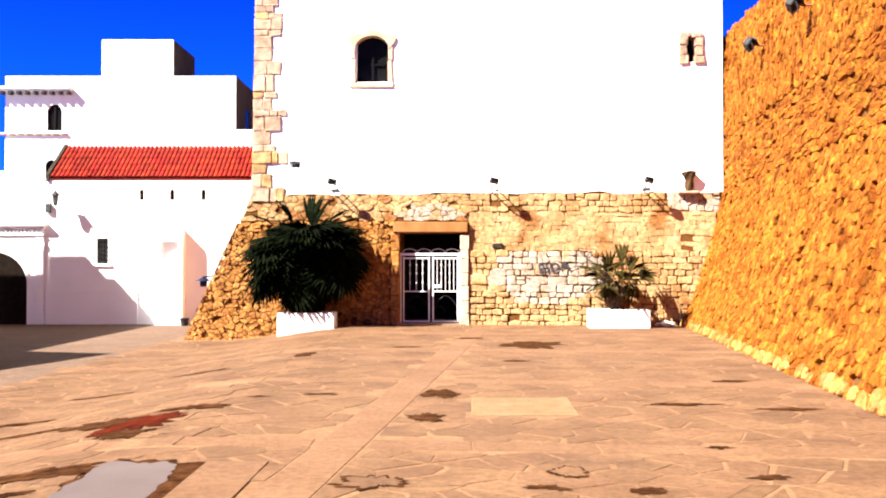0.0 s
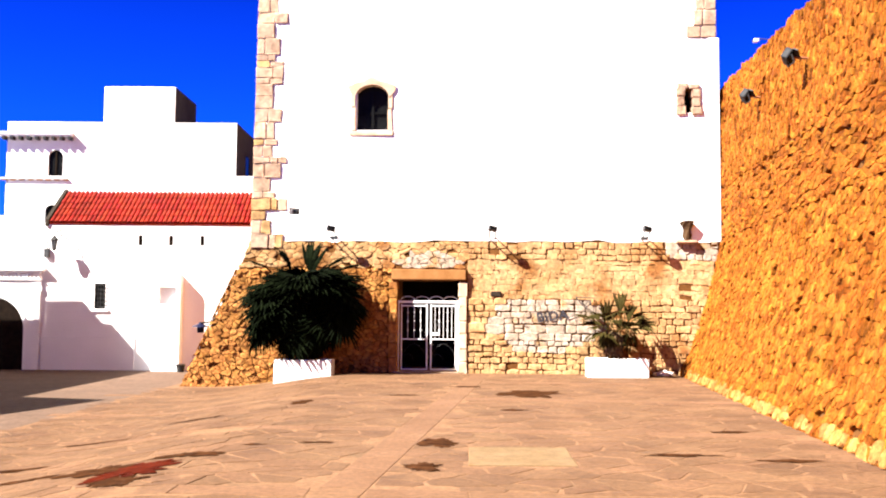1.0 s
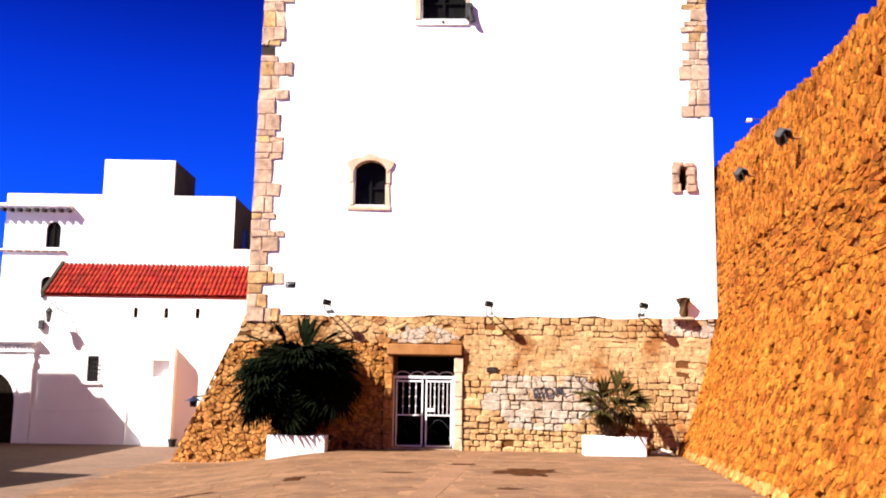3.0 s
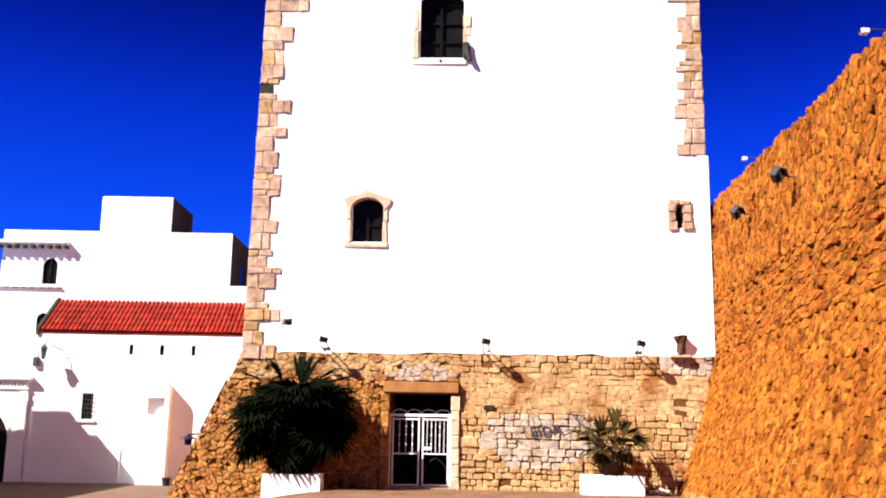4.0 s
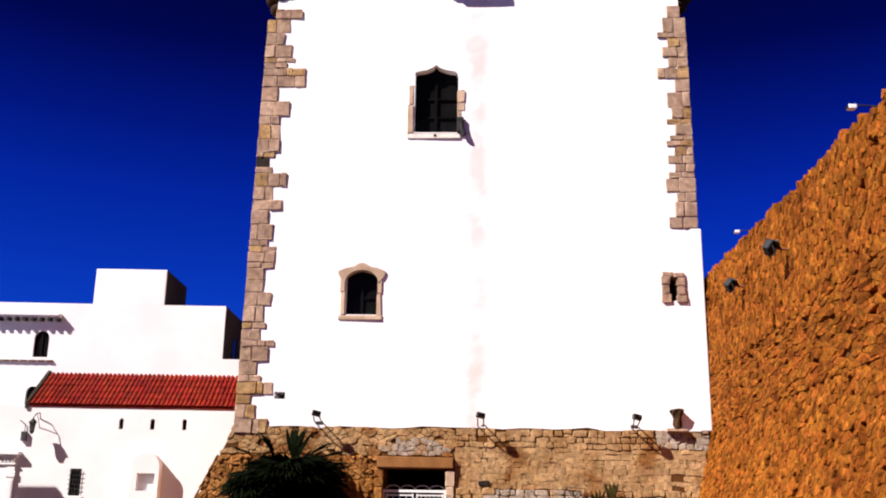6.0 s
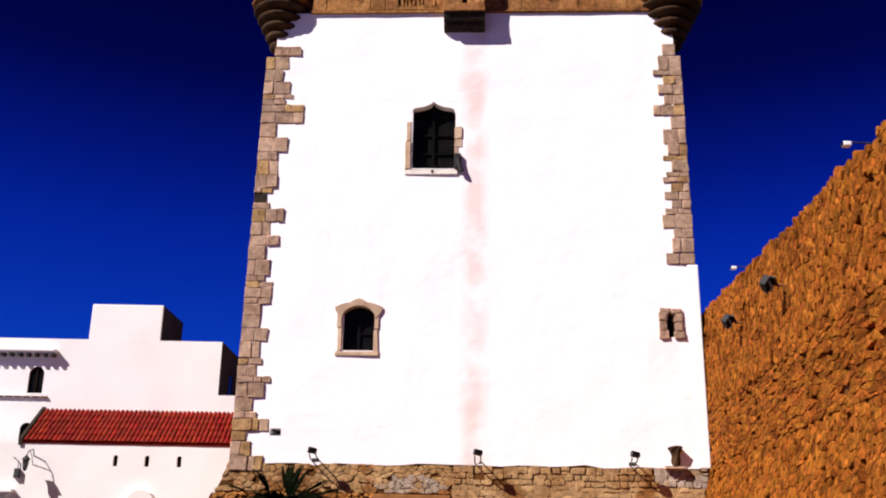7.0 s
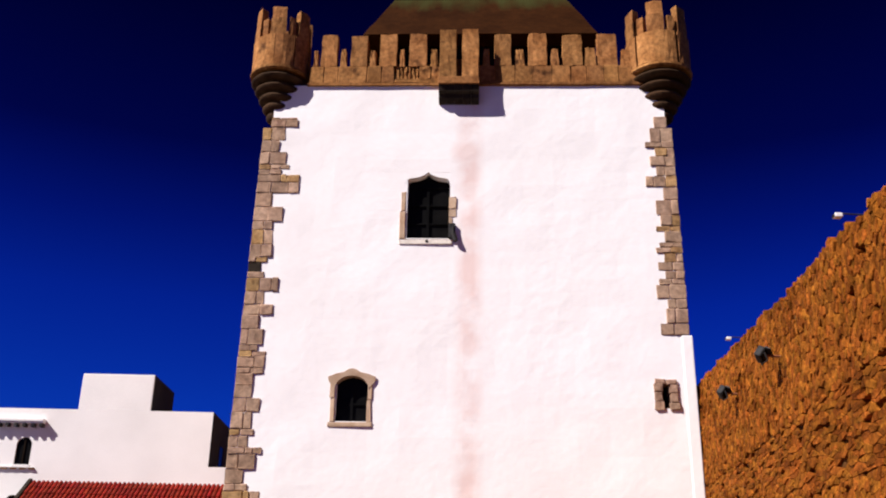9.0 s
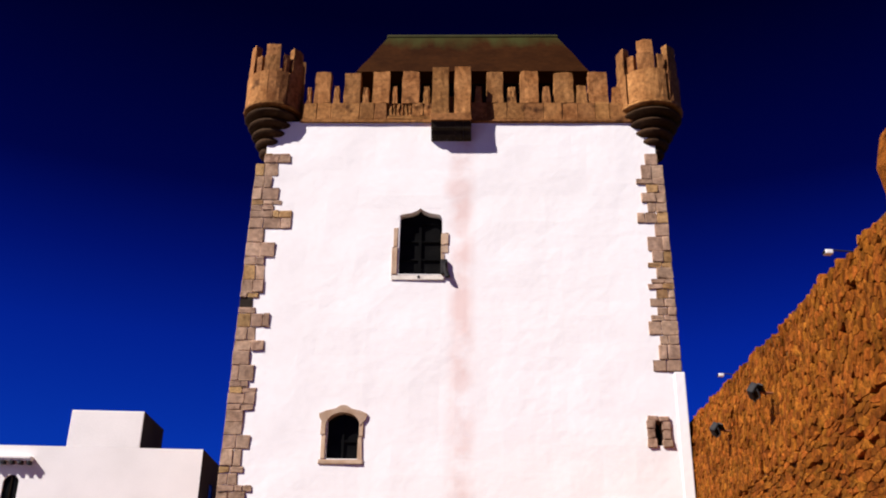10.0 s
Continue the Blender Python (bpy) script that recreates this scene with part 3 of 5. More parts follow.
NICHE = (-14.92, -14.44, 4.95, 5.62)
ARCH_WINDOW = (-14.86, -14.3, 6.7, 7.7)


def house_shell():
    holes = [H_WINDOW, *SLOTS]
    us = steps(-20.0, -4.5, 0.8, [c for h in holes for c in h[:2]])
    zs = steps(-0.8, 4.75, 0.8, [c for h in holes for c in h[2:]])
    part("lower_wall", pierced(us, zs, holes, 0.0, 0.7, None, 0.008), WHITE, house)
    us = steps(-16.43, -7.78, 0.8, ARCH_WINDOW[:2] + NICHE[:2])
    zs = steps(4.75, 8.77, 0.8, ARCH_WINDOW[2:] + NICHE[2:])
    part("upper_wall", pierced(us, zs, [ARCH_WINDOW, NICHE], 1.6, 2.2, None, 0.006), WHITE, house)
    # flank turned from the sun: its shade is in the near-black colour
    part("upper_side_wall", box(-8.3, -7.762, 2.2, 7.0, 4.75, 8.77), FLANK_SHADE, house, "flank with its shade put into the colour")
    part("upper_side_wall", box(-7.78, -7.762, 1.602, 2.2, 6.76, 8.77), FLANK_SHADE, house, "flank with its shade put into the colour")
    part("upper_side_wall", box(-16.43, -15.9, 2.2, 7.0, 4.75, 8.77), WHITE, house)
    # hidden roof top, kept brown to weaken bounce on the flanks
    part("flat_roof", box(-15.9, -8.3, 2.2, 7.0, 8.4, 8.55), CREST, house)
    part("ledge_wall", box(-7.78, -4.5, 1.6, 2.2, 4.75, 6.75), WHITE, house)
    # hidden ledge floor, brown for the same weaker bounce
    part("ledge_floor", box(-7.78, -4.5, 2.2, 7.0, 6.4, 6.74), CREST, house)
    part("stair_head", box(-12.83, -10.13, 1.62, 4.6, 8.77, 10.15, 0.03), WHITE, house)
    # thin dark sheet paints the stair head's shaded side
    part("stair_head_flank", box(-10.13, -10.11, 1.64, 4.6, 8.77, 10.13), FLANK_SHADE, house, "flank with its shade put into the colour")
    part("wing_wall", box(-20.0, -16.43, 1.6, 2.2, 4.75, 5.2), WHITE, house)


house_shell()

# ---- neighbours out of view that throw the morning shade over the lane ----
def neighbour(m, wide, deep, h, stair_head=None):
    """A plain house whose far corner nearest the plaza stands at the origin of m."""
    b = thing("neighbour_house", m, "plain whitewashed neighbouring house with a parapet", "house")
    part("wall", box(-wide, 0, -deep, 0, -0.8, h - 0.4), WHITE, b)
    for x0, x1, y0, y1 in ((-wide, -wide + 0.3, -deep, 0), (-0.3, 0, -deep, 0), (-wide + 0.3, -0.3, -deep, -deep + 0.3), (-wide + 0.3, -0.3, -0.3, 0)):
        part("parapet", box(x0, x1, y0, y1, h - 0.4, h), WHITE, b)
    if stair_head:
        x0, x1, y0, top = stair_head
        part("stair_head", box(x0, x1, y0, -0.003, h - 0.4, top), WHITE, b)


neighbour(pose(-16.95, 31.0, 0), 9.0, 15.0, 6.60, (-2.39, -1.05, -4.0, 7.42))
neighbour(pose(-14.10, 19.15, 0, 0, 0, -15), 9.0, 14.0, 6.0)

# ---- tower: corner stones, windows, crown ----
def ashlar(x0, x1, y0, y1, z0, z1, rng, bevel=0.025):
    bm = box(x0, x1, y0, y1, z0, z1, bevel)
    for v in bm.verts:
        v.co += Vector([rng.uniform(-0.012, 0.012) for _ in range(3)])
    return bm


def quoins():
    """Uneven corner stones, toothed into the plaster, in mixed tints."""
    rng = random.Random(11)

    def stone(x0, x1, z0, z1, front=-0.062, material=None):
        tint = material or rng.choice((QUOIN, QUOIN, QUOIN, QUOIN, TAN_QUOIN))
        part("quoin", ashlar(x0, x1, front + rng.uniform(-0.02, 0.012), 0.5, z0, z1, rng), tint, tower)

    for side, lo, corner, upper in ((1, 3.45, -5.37, -4.95), (-1, 9.36, 7.62, 7.38)):
        z, long = lo, True
        while z < 16.4:
            h = min(rng.choice((0.18, 0.26, 0.32, 0.38, 0.44)) * rng.uniform(0.9, 1.1), 16.45 - z)
            edge = tower_edge(corner, z)[0] if z < 15.85 else upper
            w = rng.uniform(0.62, 0.95) if long else rng.uniform(0.34, 0.6)
            if side > 0 and 4.25 < z < 4.75:
                w = 1.0
            if side > 0 and 13.7 < z < 14.3:
                w = rng.uniform(1.0, 1.35)
            pieces = [0.0, w]
            if w > 0.5:
                pieces.insert(1, w * rng.uniform(0.3, 0.6))
            if w > 0.9:
                pieces.insert(2, w * rng.uniform(0.68, 0.8))
            for k, (p, q) in enumerate(zip(pieces, pieces[1:])):
                p = -0.03 if k == 0 else p
                x0, x1 = sorted((edge + side * p, edge + side * (q - 0.012)))
                # lost stones: near-black blocks stand in for shaded holes
                lost = k == 0 and side > 0 and 11.2 < z < 12.6 and rng.random() < 0.5
                gap = rng.uniform(0.006, 0.014)
                stone(x0, x1, z, z + h - gap, -0.04 if lost else -0.062, BLACK_STONE_SHADE if lost else None)
            z += h
            long = not long if rng.random() < 0.75 else long


quoins()


def arc(cx, cz, r, a0, a1, n, rz=None):
    return [(cx + r * math.cos(radians(a0 + (a1 - a0) * i / n)), cz + (rz or r) * math.sin(radians(a0 + (a1 - a0) * i / n))) for i in range(n + 1)]


def lower_window():
    w = new("window")
    w.parent = tower
    w["label"] = "small arched window in a carved sandstone surround"
    u0, u1, z0, z1 = LOWER_WINDOW
    mid = (u0 + u1) / 2
    part("jamb", ashlar(u0 - 0.11, u0 + 0.02, -0.06, 0.35, z0 - 0.02, 7.45, random.Random(1)), SANDSTONE, w)
    part("jamb", ashlar(u1 - 0.02, u1 + 0.11, -0.06, 0.35, z0 - 0.02, 7.4, random.Random(2)), SANDSTONE, w)
    part("jamb", ashlar(u0 - 0.14, u0 + 0.01, -0.06, 0.35, 7.46, 7.86, random.Random(3)), SANDSTONE, w)
    part("jamb", ashlar(u1 - 0.01, u1 + 0.13, -0.06, 0.35, 7.41, 7.86, random.Random(4)), SANDSTONE, w)
    part("sill", ashlar(u0 - 0.16, u1 + 0.15, -0.07, 0.3, z0 - 0.16, z0 - 0.02, random.Random(5)), SANDSTONE, w)
    inner = arc(mid, 7.72, 0.48, 180, 0, 12, 0.38)
    outer = [(u1 + 0.15, 7.87), (u1 + 0.2, 7.96), (u1 + 0.21, 8.06), (u1 + 0.0, 8.15), (mid + 0.24, 8.2), (mid + 0.1, 8.29), (mid, 8.31), (mid - 0.1, 8.29), (mid - 0.24, 8.2), (u0 - 0.0, 8.15), (u0 - 0.21, 8.06), (u0 - 0.2, 7.96), (u0 - 0.15, 7.87)]
    part("arch", prism(inner + outer, -0.08, 0.35), SANDSTONE, w, "moulded stone arch with a keystone")
    part("pane", box(u0, u1, 0.24, 0.26, z0, z1), GLASS_DARK, w)
    bm = box(u0, u0 + 0.07, 0.18, 0.235, z0, z1)
    box(u1 - 0.07, u1, 0.18, 0.235, z0, z1, 0, bm)
    box(mid - 0.035, mid + 0.035, 0.18, 0.235, z0, z1, 0, bm)
    box(u0, u1, 0.19, 0.23, 7.3, 7.36, 0, bm)
    part("casement", bm, GLASS_DARK, w)


def upper_window():
    w = new("window")
    w.parent = tower
    w["label"] = "tall dark window with an ogee head and pale sill"
    u0, u1, z0, z1 = UPPER_WINDOW
    mid = (u0 + u1) / 2
    head = [(u0, 14.16)] + arc(u0 + 0.16, 14.16, 0.16, 180, 90, 5) + [(mid - 0.28, 14.36), (mid - 0.1, 14.44), (mid, 14.53), (mid + 0.1, 14.44), (mid + 0.28, 14.36)] + arc(u1 - 0.16, 14.16, 0.16, 90, 0, 5)
    part("head", prism(head + [(u1 + 0.06, 14.16), (u1 + 0.06, 14.6), (u0 - 0.06, 14.6), (u0 - 0.06, 14.16)], -0.034, 0.26), PLASTER, w)
    rng = random.Random(6)
    part("jamb", ashlar(u0 - 0.17, u0 + 0.01, -0.06, 0.4, z0 - 0.02, 13.2, rng), SANDSTONE, w)
    part("jamb", ashlar(u0 - 0.13, u0 + 0.01, -0.055, 0.4, 13.22, 13.85, rng), SANDSTONE, w)
    part("jamb", ashlar(u1 - 0.01, u1 + 0.22, -0.06, 0.4, 13.3, 13.68, rng), SANDSTONE, w)
    part("jamb", ashlar(u1 - 0.01, u1 + 0.2, -0.055, 0.4, 13.02, 13.28, rng), SANDSTONE, w)
    part("jamb", ashlar(u1 - 0.01, u1 + 0.1, -0.055, 0.4, z0, 13.0, rng), SANDSTONE, w)
    part("sill", ashlar(u0 - 0.17, u1 + 0.1, -0.07, 0.4, z0 - 0.2, z0 - 0.02, rng), PALE_STONE, w)
    # black disc on the sill, painting the darkness inside the hole
    part("drain_hole", lathe([(0.045, -0.01), (0.045, 0.01)], 0, 0, 12), BLACK_METAL, w).matrix_local = pose(mid, -0.074, z0 - 0.11, 90)
    part("pane", box(u0, u1, 0.27, 0.29, z0, z1), GLASS_DARK, w)
    bm = box(mid - 0.04, mid + 0.04, 0.2, 0.26, z0, z1)
    for z in (12.9, 13.5, 14.1):
        box(u0, u1, 0.21, 0.25, z - 0.02, z + 0.02, 0, bm)
    part("casement", bm, GLASS_DARK, w)


def slit_window():
    w = new("window")
    w.parent = tower
    w["label"] = "narrow slit window framed in rough brown stones"
    rng = random.Random(7)
    for a, b, c, d in ((6.5, 6.76, 7.2, 7.45), (6.5, 6.72, 7.46, 7.7), (6.5, 6.75, 7.71, 7.95), (6.92, 7.2, 7.2, 7.4), (6.95, 7.16, 7.41, 7.66), (6.93, 7.18, 7.67, 7.93), (6.54, 6.83, 7.94, 8.08), (6.85, 7.14, 7.93, 8.06)):
        part("stone", ashlar(a, b, -0.09, 0.4, c, d, rng), QUOIN, w)
    part("pane", box(6.6, 7.08, 0.5, 0.52, 7.2, 8.0), GLASS_DARK, w)


lower_window()
upper_window()
slit_window()


def merlon(u0, u1, z0, z1, rng, y0=-0.07, y1=0.3, crumble=0.0):
    """One battlement block, worn and slightly wider at the foot."""
    bm = bmesh.new()
    bmesh.ops.create_cube(bm, size=1.0)
    bmesh.ops.subdivide_edges(bm, edges=bm.edges[:], cuts=3, use_grid_fill=True)
    for v in bm.verts:
        x, y, z = v.co
        k = 1 - (0.04 + crumble) * (z + 0.5)
        v.co = Vector(((u0 + u1) / 2 + x * (u1 - u0) * k, (y0 + y1) / 2 + y * (y1 - y0) * (1 - 0.06 * (z + 0.5)), z0 + (z + 0.5) * (z1 - z0)))
        v.co += Vector([rng.uniform(-0.018, 0.018) for _ in range(3)])
    return bm


TALL = [(-3.56, -3.04), (-2.6, -2.05), (-1.65, -1.1), (-0.69, -0.12), (2.08, 2.61), (3.16, 3.76), (4.27, 4.9), (5.39, 6.0)]
SMALL = [(-3.82, -3.66), (-2.93, -2.73), (-1.98, -1.76), (-1.0, -0.84), (0.0, 0.24), (1.7, 1.92), (2.74, 3.05), (3.87, 4.16), (4.96, 5.34), (6.11, 6.44)]


def crown():
    rng = random.Random(21)
    for z0, z1, y0, label in ((17.58, 17.68, -0.11, "moulded string course"), ):
        for u0, u1 in ((-3.95, 0.3), (1.56, 6.75)):
            part("string_course", ashlar(u0, u1, y0, 0.3, z0, z1, rng), CREST, tower, label)
    for lo, hi in ((-3.9, -1.15), (1.56, 6.7)):
        u = lo
        while u < hi - 0.05:
            w = min(rng.uniform(0.42, 0.62), hi - u)
            if hi - u - w < 0.2:
                w = hi - u
            part("parapet_stone", ashlar(u, u + w - 0.012, -0.07 + rng.uniform(-0.012, 0.012), 0.3, 17.69, 18.31 + rng.uniform(-0.01, 0.01), rng, 0.02), CREST, tower)
            u += w
    part("parapet_stone", ashlar(-1.138, 0.3, -0.07, 0.3, 17.69, 17.84, rng, 0.03), CREST, tower, "broken stump of the parapet")
    for k in range(6):
        u = -1.08 + 0.125 * k
        part("parapet_spall", merlon(u, u + 0.075, 17.84, 18.31, rng, -0.03, 0.2, 0.1), CREST, tower)
    part("parapet_stone", merlon(-0.36, 0.02, 17.84, 18.31, rng, -0.06, 0.25, 0.12), CREST, tower)
    part("parapet_stone", merlon(0.04, 0.3, 17.84, 18.31, rng, -0.06, 0.25, 0.05), CREST, tower)
    for u0, u1 in TALL:
        part("merlon", merlon(u0, u1, 18.31, 19.5 + rng.uniform(-0.03, 0.04), rng), CREST, tower)
    for u0, u1 in SMALL:
        part("small_merlon", merlon(u0, u1, 18.31, 18.95 + rng.uniform(-0.05, 0.05), rng, -0.04, 0.25, 0.25), CREST, tower)
    # the projecting box over the middle
    boxed = new("machicolation")
    boxed.parent = tower
    boxed["label"] = "projecting stone box on corbels coloured as deep shade"
    part("slab", ashlar(0.3, 1.58, -0.58, 0.2, 17.36, 17.62, rng), CREST, boxed)
    part("pillar", merlon(0.32, 0.85, 17.62, 19.36, rng, -0.57, -0.22), CREST, boxed)
    part("pillar", merlon(1.04, 1.56, 17.62, 19.38, rng, -0.57, -0.22), CREST, boxed)
    part("side_panel", merlon(0.32, 0.62, 17.62, 18.7, rng, -0.21, 0.2), CREST, boxed)
    part("side_panel", merlon(1.28, 1.56, 17.62, 18.7, rng, -0.21, 0.2), CREST, boxed)
    part("back_panel", ashlar(0.62, 1.28, -0.02, 0.2, 17.62, 18.6, rng), CREST, boxed)
    # deep shade under the slab is put into the corbels' colour
    for u in (0.43, 0.685, 0.94, 1.195, 1.45):
        part("corbel", corbel(u), BLACK_STONE_SHADE, boxed)
    # side and back parapets
    for u in (-4.95, 7.0):
        part("side_parapet", ashlar(u, u + 0.4, 1.2, DEEP - 0.4, 17.62, 18.3, rng), CREST, tower)
    part("back_parapet", ashlar(-4.6, 7.0, DEEP - 0.4, DEEP, 17.62, 18.3, rng), CREST, tower)


def corbel(u):
    bm = bmesh.new()
    pts = [(-0.52, 17.36), (0.0, 17.36), (0.0, 16.9), (-0.16, 16.92), (-0.28, 17.0), (-0.32, 17.12), (-0.46, 17.16)]
    a = [bm.verts.new((u - 0.124, y, z)) for y, z in pts]
    b = [bm.verts.new((u + 0.124, y, z)) for y, z in pts]
    bm.faces.new(a)
    bm.faces.new(b[::-1])
    for i in range(len(pts)):
        j = (i + 1) % len(pts)
        bm.faces.new((a[i], a[j], b[j], b[i]))
    return bm


crown()


def sector(cx, cy, r0, r1, a0, a1, z0, z1, rng, n=4):
    """A curved block of a round parapet."""
    bm = bmesh.new()
    rows = []
    for z in (z0, (z0 + z1) / 2, z1):
        ring = []
        for i in range(n + 1):
            a = radians(a0 + (a1 - a0) * i / n)
            ring.append([bm.verts.new((cx + r * math.cos(a) + rng.uniform(-0.012, 0.012), cy + r * math.sin(a) + rng.uniform(-0.012, 0.012), z + rng.uniform(-0.015, 0.015))) for r in (r0, r1)])
        rows.append(ring)
    for lo, hi in zip(rows, rows[1:]):
        for i in range(n):
            for s in (0, 1):
                bm.faces.new((lo[i][s], lo[i + 1][s], hi[i + 1][s], hi[i][s]))
        for i in (0, n):
            bm.faces.new((lo[i][0], lo[i][1], hi[i][1], hi[i][0]))
    for ring in (rows[0], rows[-1]):
        for i in range(n):
            bm.faces.new((ring[i][0], ring[i][1], ring[i + 1][1], ring[i + 1][0]))
    return bm


def turret(cx, cy, r, seed, phase):
    t = new("turret")
    t.parent = tower
    t["label"] = "round corner turret on stepped corbel rings"
    rng = random.Random(seed)
    # corbel: five rolls that grow outward
    for i in range(5):
        lo, hi = 16.45 + 0.3 * i, 16.45 + 0.3 * (i + 1)
        rr = 0.2 + (r - 0.22) * (i + 1) / 5
        prof = [(rr * 0.80, lo)] + [(rr * 0.80 + 0.2 * rr * math.sin(radians(20 + 32 * k)), lo + (hi - lo) * (k + 0.5) / 6) for k in range(6)] + [(rr * 0.85, hi)]
        # the shade below the drum is put into the rings' colour
        part("corbel_ring", lathe(prof, cx, cy, 22), DARK_STONE_SHADE, t, "roll with the turret's shade in its colour")
    part("drum_floor", lathe([(r * 0.97, 17.95), (r + 0.03, 18.0), (r + 0.03, 18.08), (r, 18.1)], cx, cy, 24), CREST, t)
    for k in range(9):
        a0 = 40 * k + phase + rng.uniform(-4, 4)
        part("drum_stone", sector(cx, cy, r - 0.28, r, a0, a0 + 39, 18.1, 19.25 + rng.uniform(-0.02, 0.02), rng, 5), CREST, t)
    for k in range(6):
        a0 = 60 * k + phase
        top = 20.38 + rng.uniform(-0.1, 0.08)
        part("turret_merlon", sector(cx, cy, r - 0.27, r - 0.02, a0 - 16, a0 + 16, 19.24, 19.86, rng, 4), CREST, t)
        part("turret_merlon", sector(cx, cy, r - 0.27, r - 0.03, a0 - 15, a0 + 15, 19.87, top, rng, 4), CREST, t)
        part("turret_small_merlon", sector(cx, cy, r - 0.24, r - 0.04, a0 + 23, a0 + 37, 19.24, 19.86 + rng.uniform(-0.1, 0.1), rng, 2), CREST, t)


turret(-4.93, 0.34, 0.94, 31, -90)
turret(7.38, 0.34, 1.02, 32, -102)


def hip_roof():
    """A low pavilion on the roof deck; the shade of its truncated hip is put into the wall colour."""
    r = new("roof")
    r.parent = tower
    r["label"] = "truncated hipped roof, rust brown with a mossy ridge"
    part("pavilion_wall", box(-1.9, 5.1, 3.2, 9.0, PLASTER_TOP, 21.2), DARK_WOOD_GLOOM, r)
    bm = bmesh.new()
    lo = [(-2.6, EAVE_Y, EAVE_Z), (5.8, EAVE_Y, EAVE_Z), (5.8, 9.8, EAVE_Z), (-2.6, 9.8, EAVE_Z)]
    hi = [(-1.75, 5.0, 24.58), (4.95, 5.0, 24.58), (4.95, 7.2, 24.58), (-1.75, 7.2, 24.58)]
    a, b = [bm.verts.new(p) for p in lo], [bm.verts.new(p) for p in hi]
    for i in range(4):
        bm.faces.new((a[i], a[(i + 1) % 4], b[(i + 1) % 4], b[i]))
    bm.faces.new(b)
    bm.faces.new(a[::-1])
    bmesh.ops.subdivide_edges(bm, edges=bm.edges[:], cuts=5, use_grid_fill=True)
    for v in bm.verts:
        v.co += Vector([random.uniform(-0.02, 0.02) for _ in range(3)])
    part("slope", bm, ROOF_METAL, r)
    part("ridge_cap", ashlar(-1.8, 5.0, 4.93, 7.27, 24.52, 24.66, random.Random(3), 0.04), MOSS, r)


EAVE_Y, EAVE_Z = 2.4, 21.2
hip_roof()

# ---- gate in the tower's doorway ----
lintel = tagged(part("door_lintel", ashlar(-1.38, 0.7, -0.16, 0.5, 2.57, 2.87, random.Random(8), 0.03), LINTEL), "thick brown beam over the gateway", "lintel", kind="structure")
lintel.matrix_world = tower.matrix_world.copy()
sill_step = tagged(part("door_sill", ashlar(-1.3, 0.66, -0.22, 0.6, -0.25, 0.03, random.Random(9), 0.02), SANDSTONE), "worn pale stone threshold of the gateway", "threshold", kind="structure")
sill_step.matrix_world = tower.matrix_world.copy()


def gate():
    g = thing("metal_gate", tower.matrix_world @ pose(-0.35, 0.22, 0.05), "closed white iron double gate with vertical bars", "gate")
    for x, w in ((-0.86, 0.026), (0.84, 0.05)):
        part("post", box(x - w, x + w, -0.03, 0.03, 0, 1.96, 0.006), WHITE_METAL, g)
    part("top_rail", box(-0.834, 0.79, -0.03, 0.03, 1.885, 1.95, 0.006), WHITE_METAL, g)
    for s, (x0, x1) in enumerate(((-0.8, -0.03), (0.03, 0.78))):
        leaf = new("leaf")
        leaf.parent = g
        for x in (x0 + 0.01, x1 - 0.045):
            part("stile", box(x, x + 0.035, -0.022, 0.022, 0.02, 1.85, 0.005), WHITE_METAL, leaf)
        for z, h in ((0.02, 0.035), (0.86, 0.028), (1.79, 0.035)):
            part("rail", box(x0 + 0.045, x1 - 0.045, -0.018, 0.018, z, z + h, 0.005), WHITE_METAL, leaf)
        n = 6 if s else 4
        for i in range(1, n):
            x = x0 + 0.025 + (x1 - x0 - 0.05) * i / n
            bm = rod([(x, 0, 0.9), (x, 0, 1.8)], 0.008 if s else 0.007, 6)
            if i % 2 == 0 or s == 0:
                for z in (1.12, 1.38, 1.62):
                    merge(bm, lathe([(0.008, z - 0.03), (0.022, z), (0.008, z + 0.03)], x, 0, 8))
            part("bar", bm, WHITE_METAL, leaf)
        bm = rod([(x0 + 0.05 + 0.66 * k / 8, 0, 0.45 + 0.3 * math.sin(math.pi * k / 8)) for k in range(9)], 0.008, 6)
        rod([(x0 + 0.2 + 0.16 * math.cos(a * math.tau / 12), 0, 0.3 + 0.16 * math.sin(a * math.tau / 12)) for a in range(10)], 0.007, 6, bm)
        part("scroll", bm, BLACK_METAL, leaf)
    part("lock_box", box(0.05, 0.3, -0.04, 0.03, 0.98, 1.06, 0.01), WHITE_METAL, g)
    for i in range(4):
        c = -0.6 + 0.4 * i
        part("crest_scroll", rod([(c + 0.19 * math.cos(radians(a)), 0, 1.97 + 0.1 * math.sin(radians(a))) for a in range(0, 181, 15)], 0.009, 6), WHITE_METAL, g)


gate()

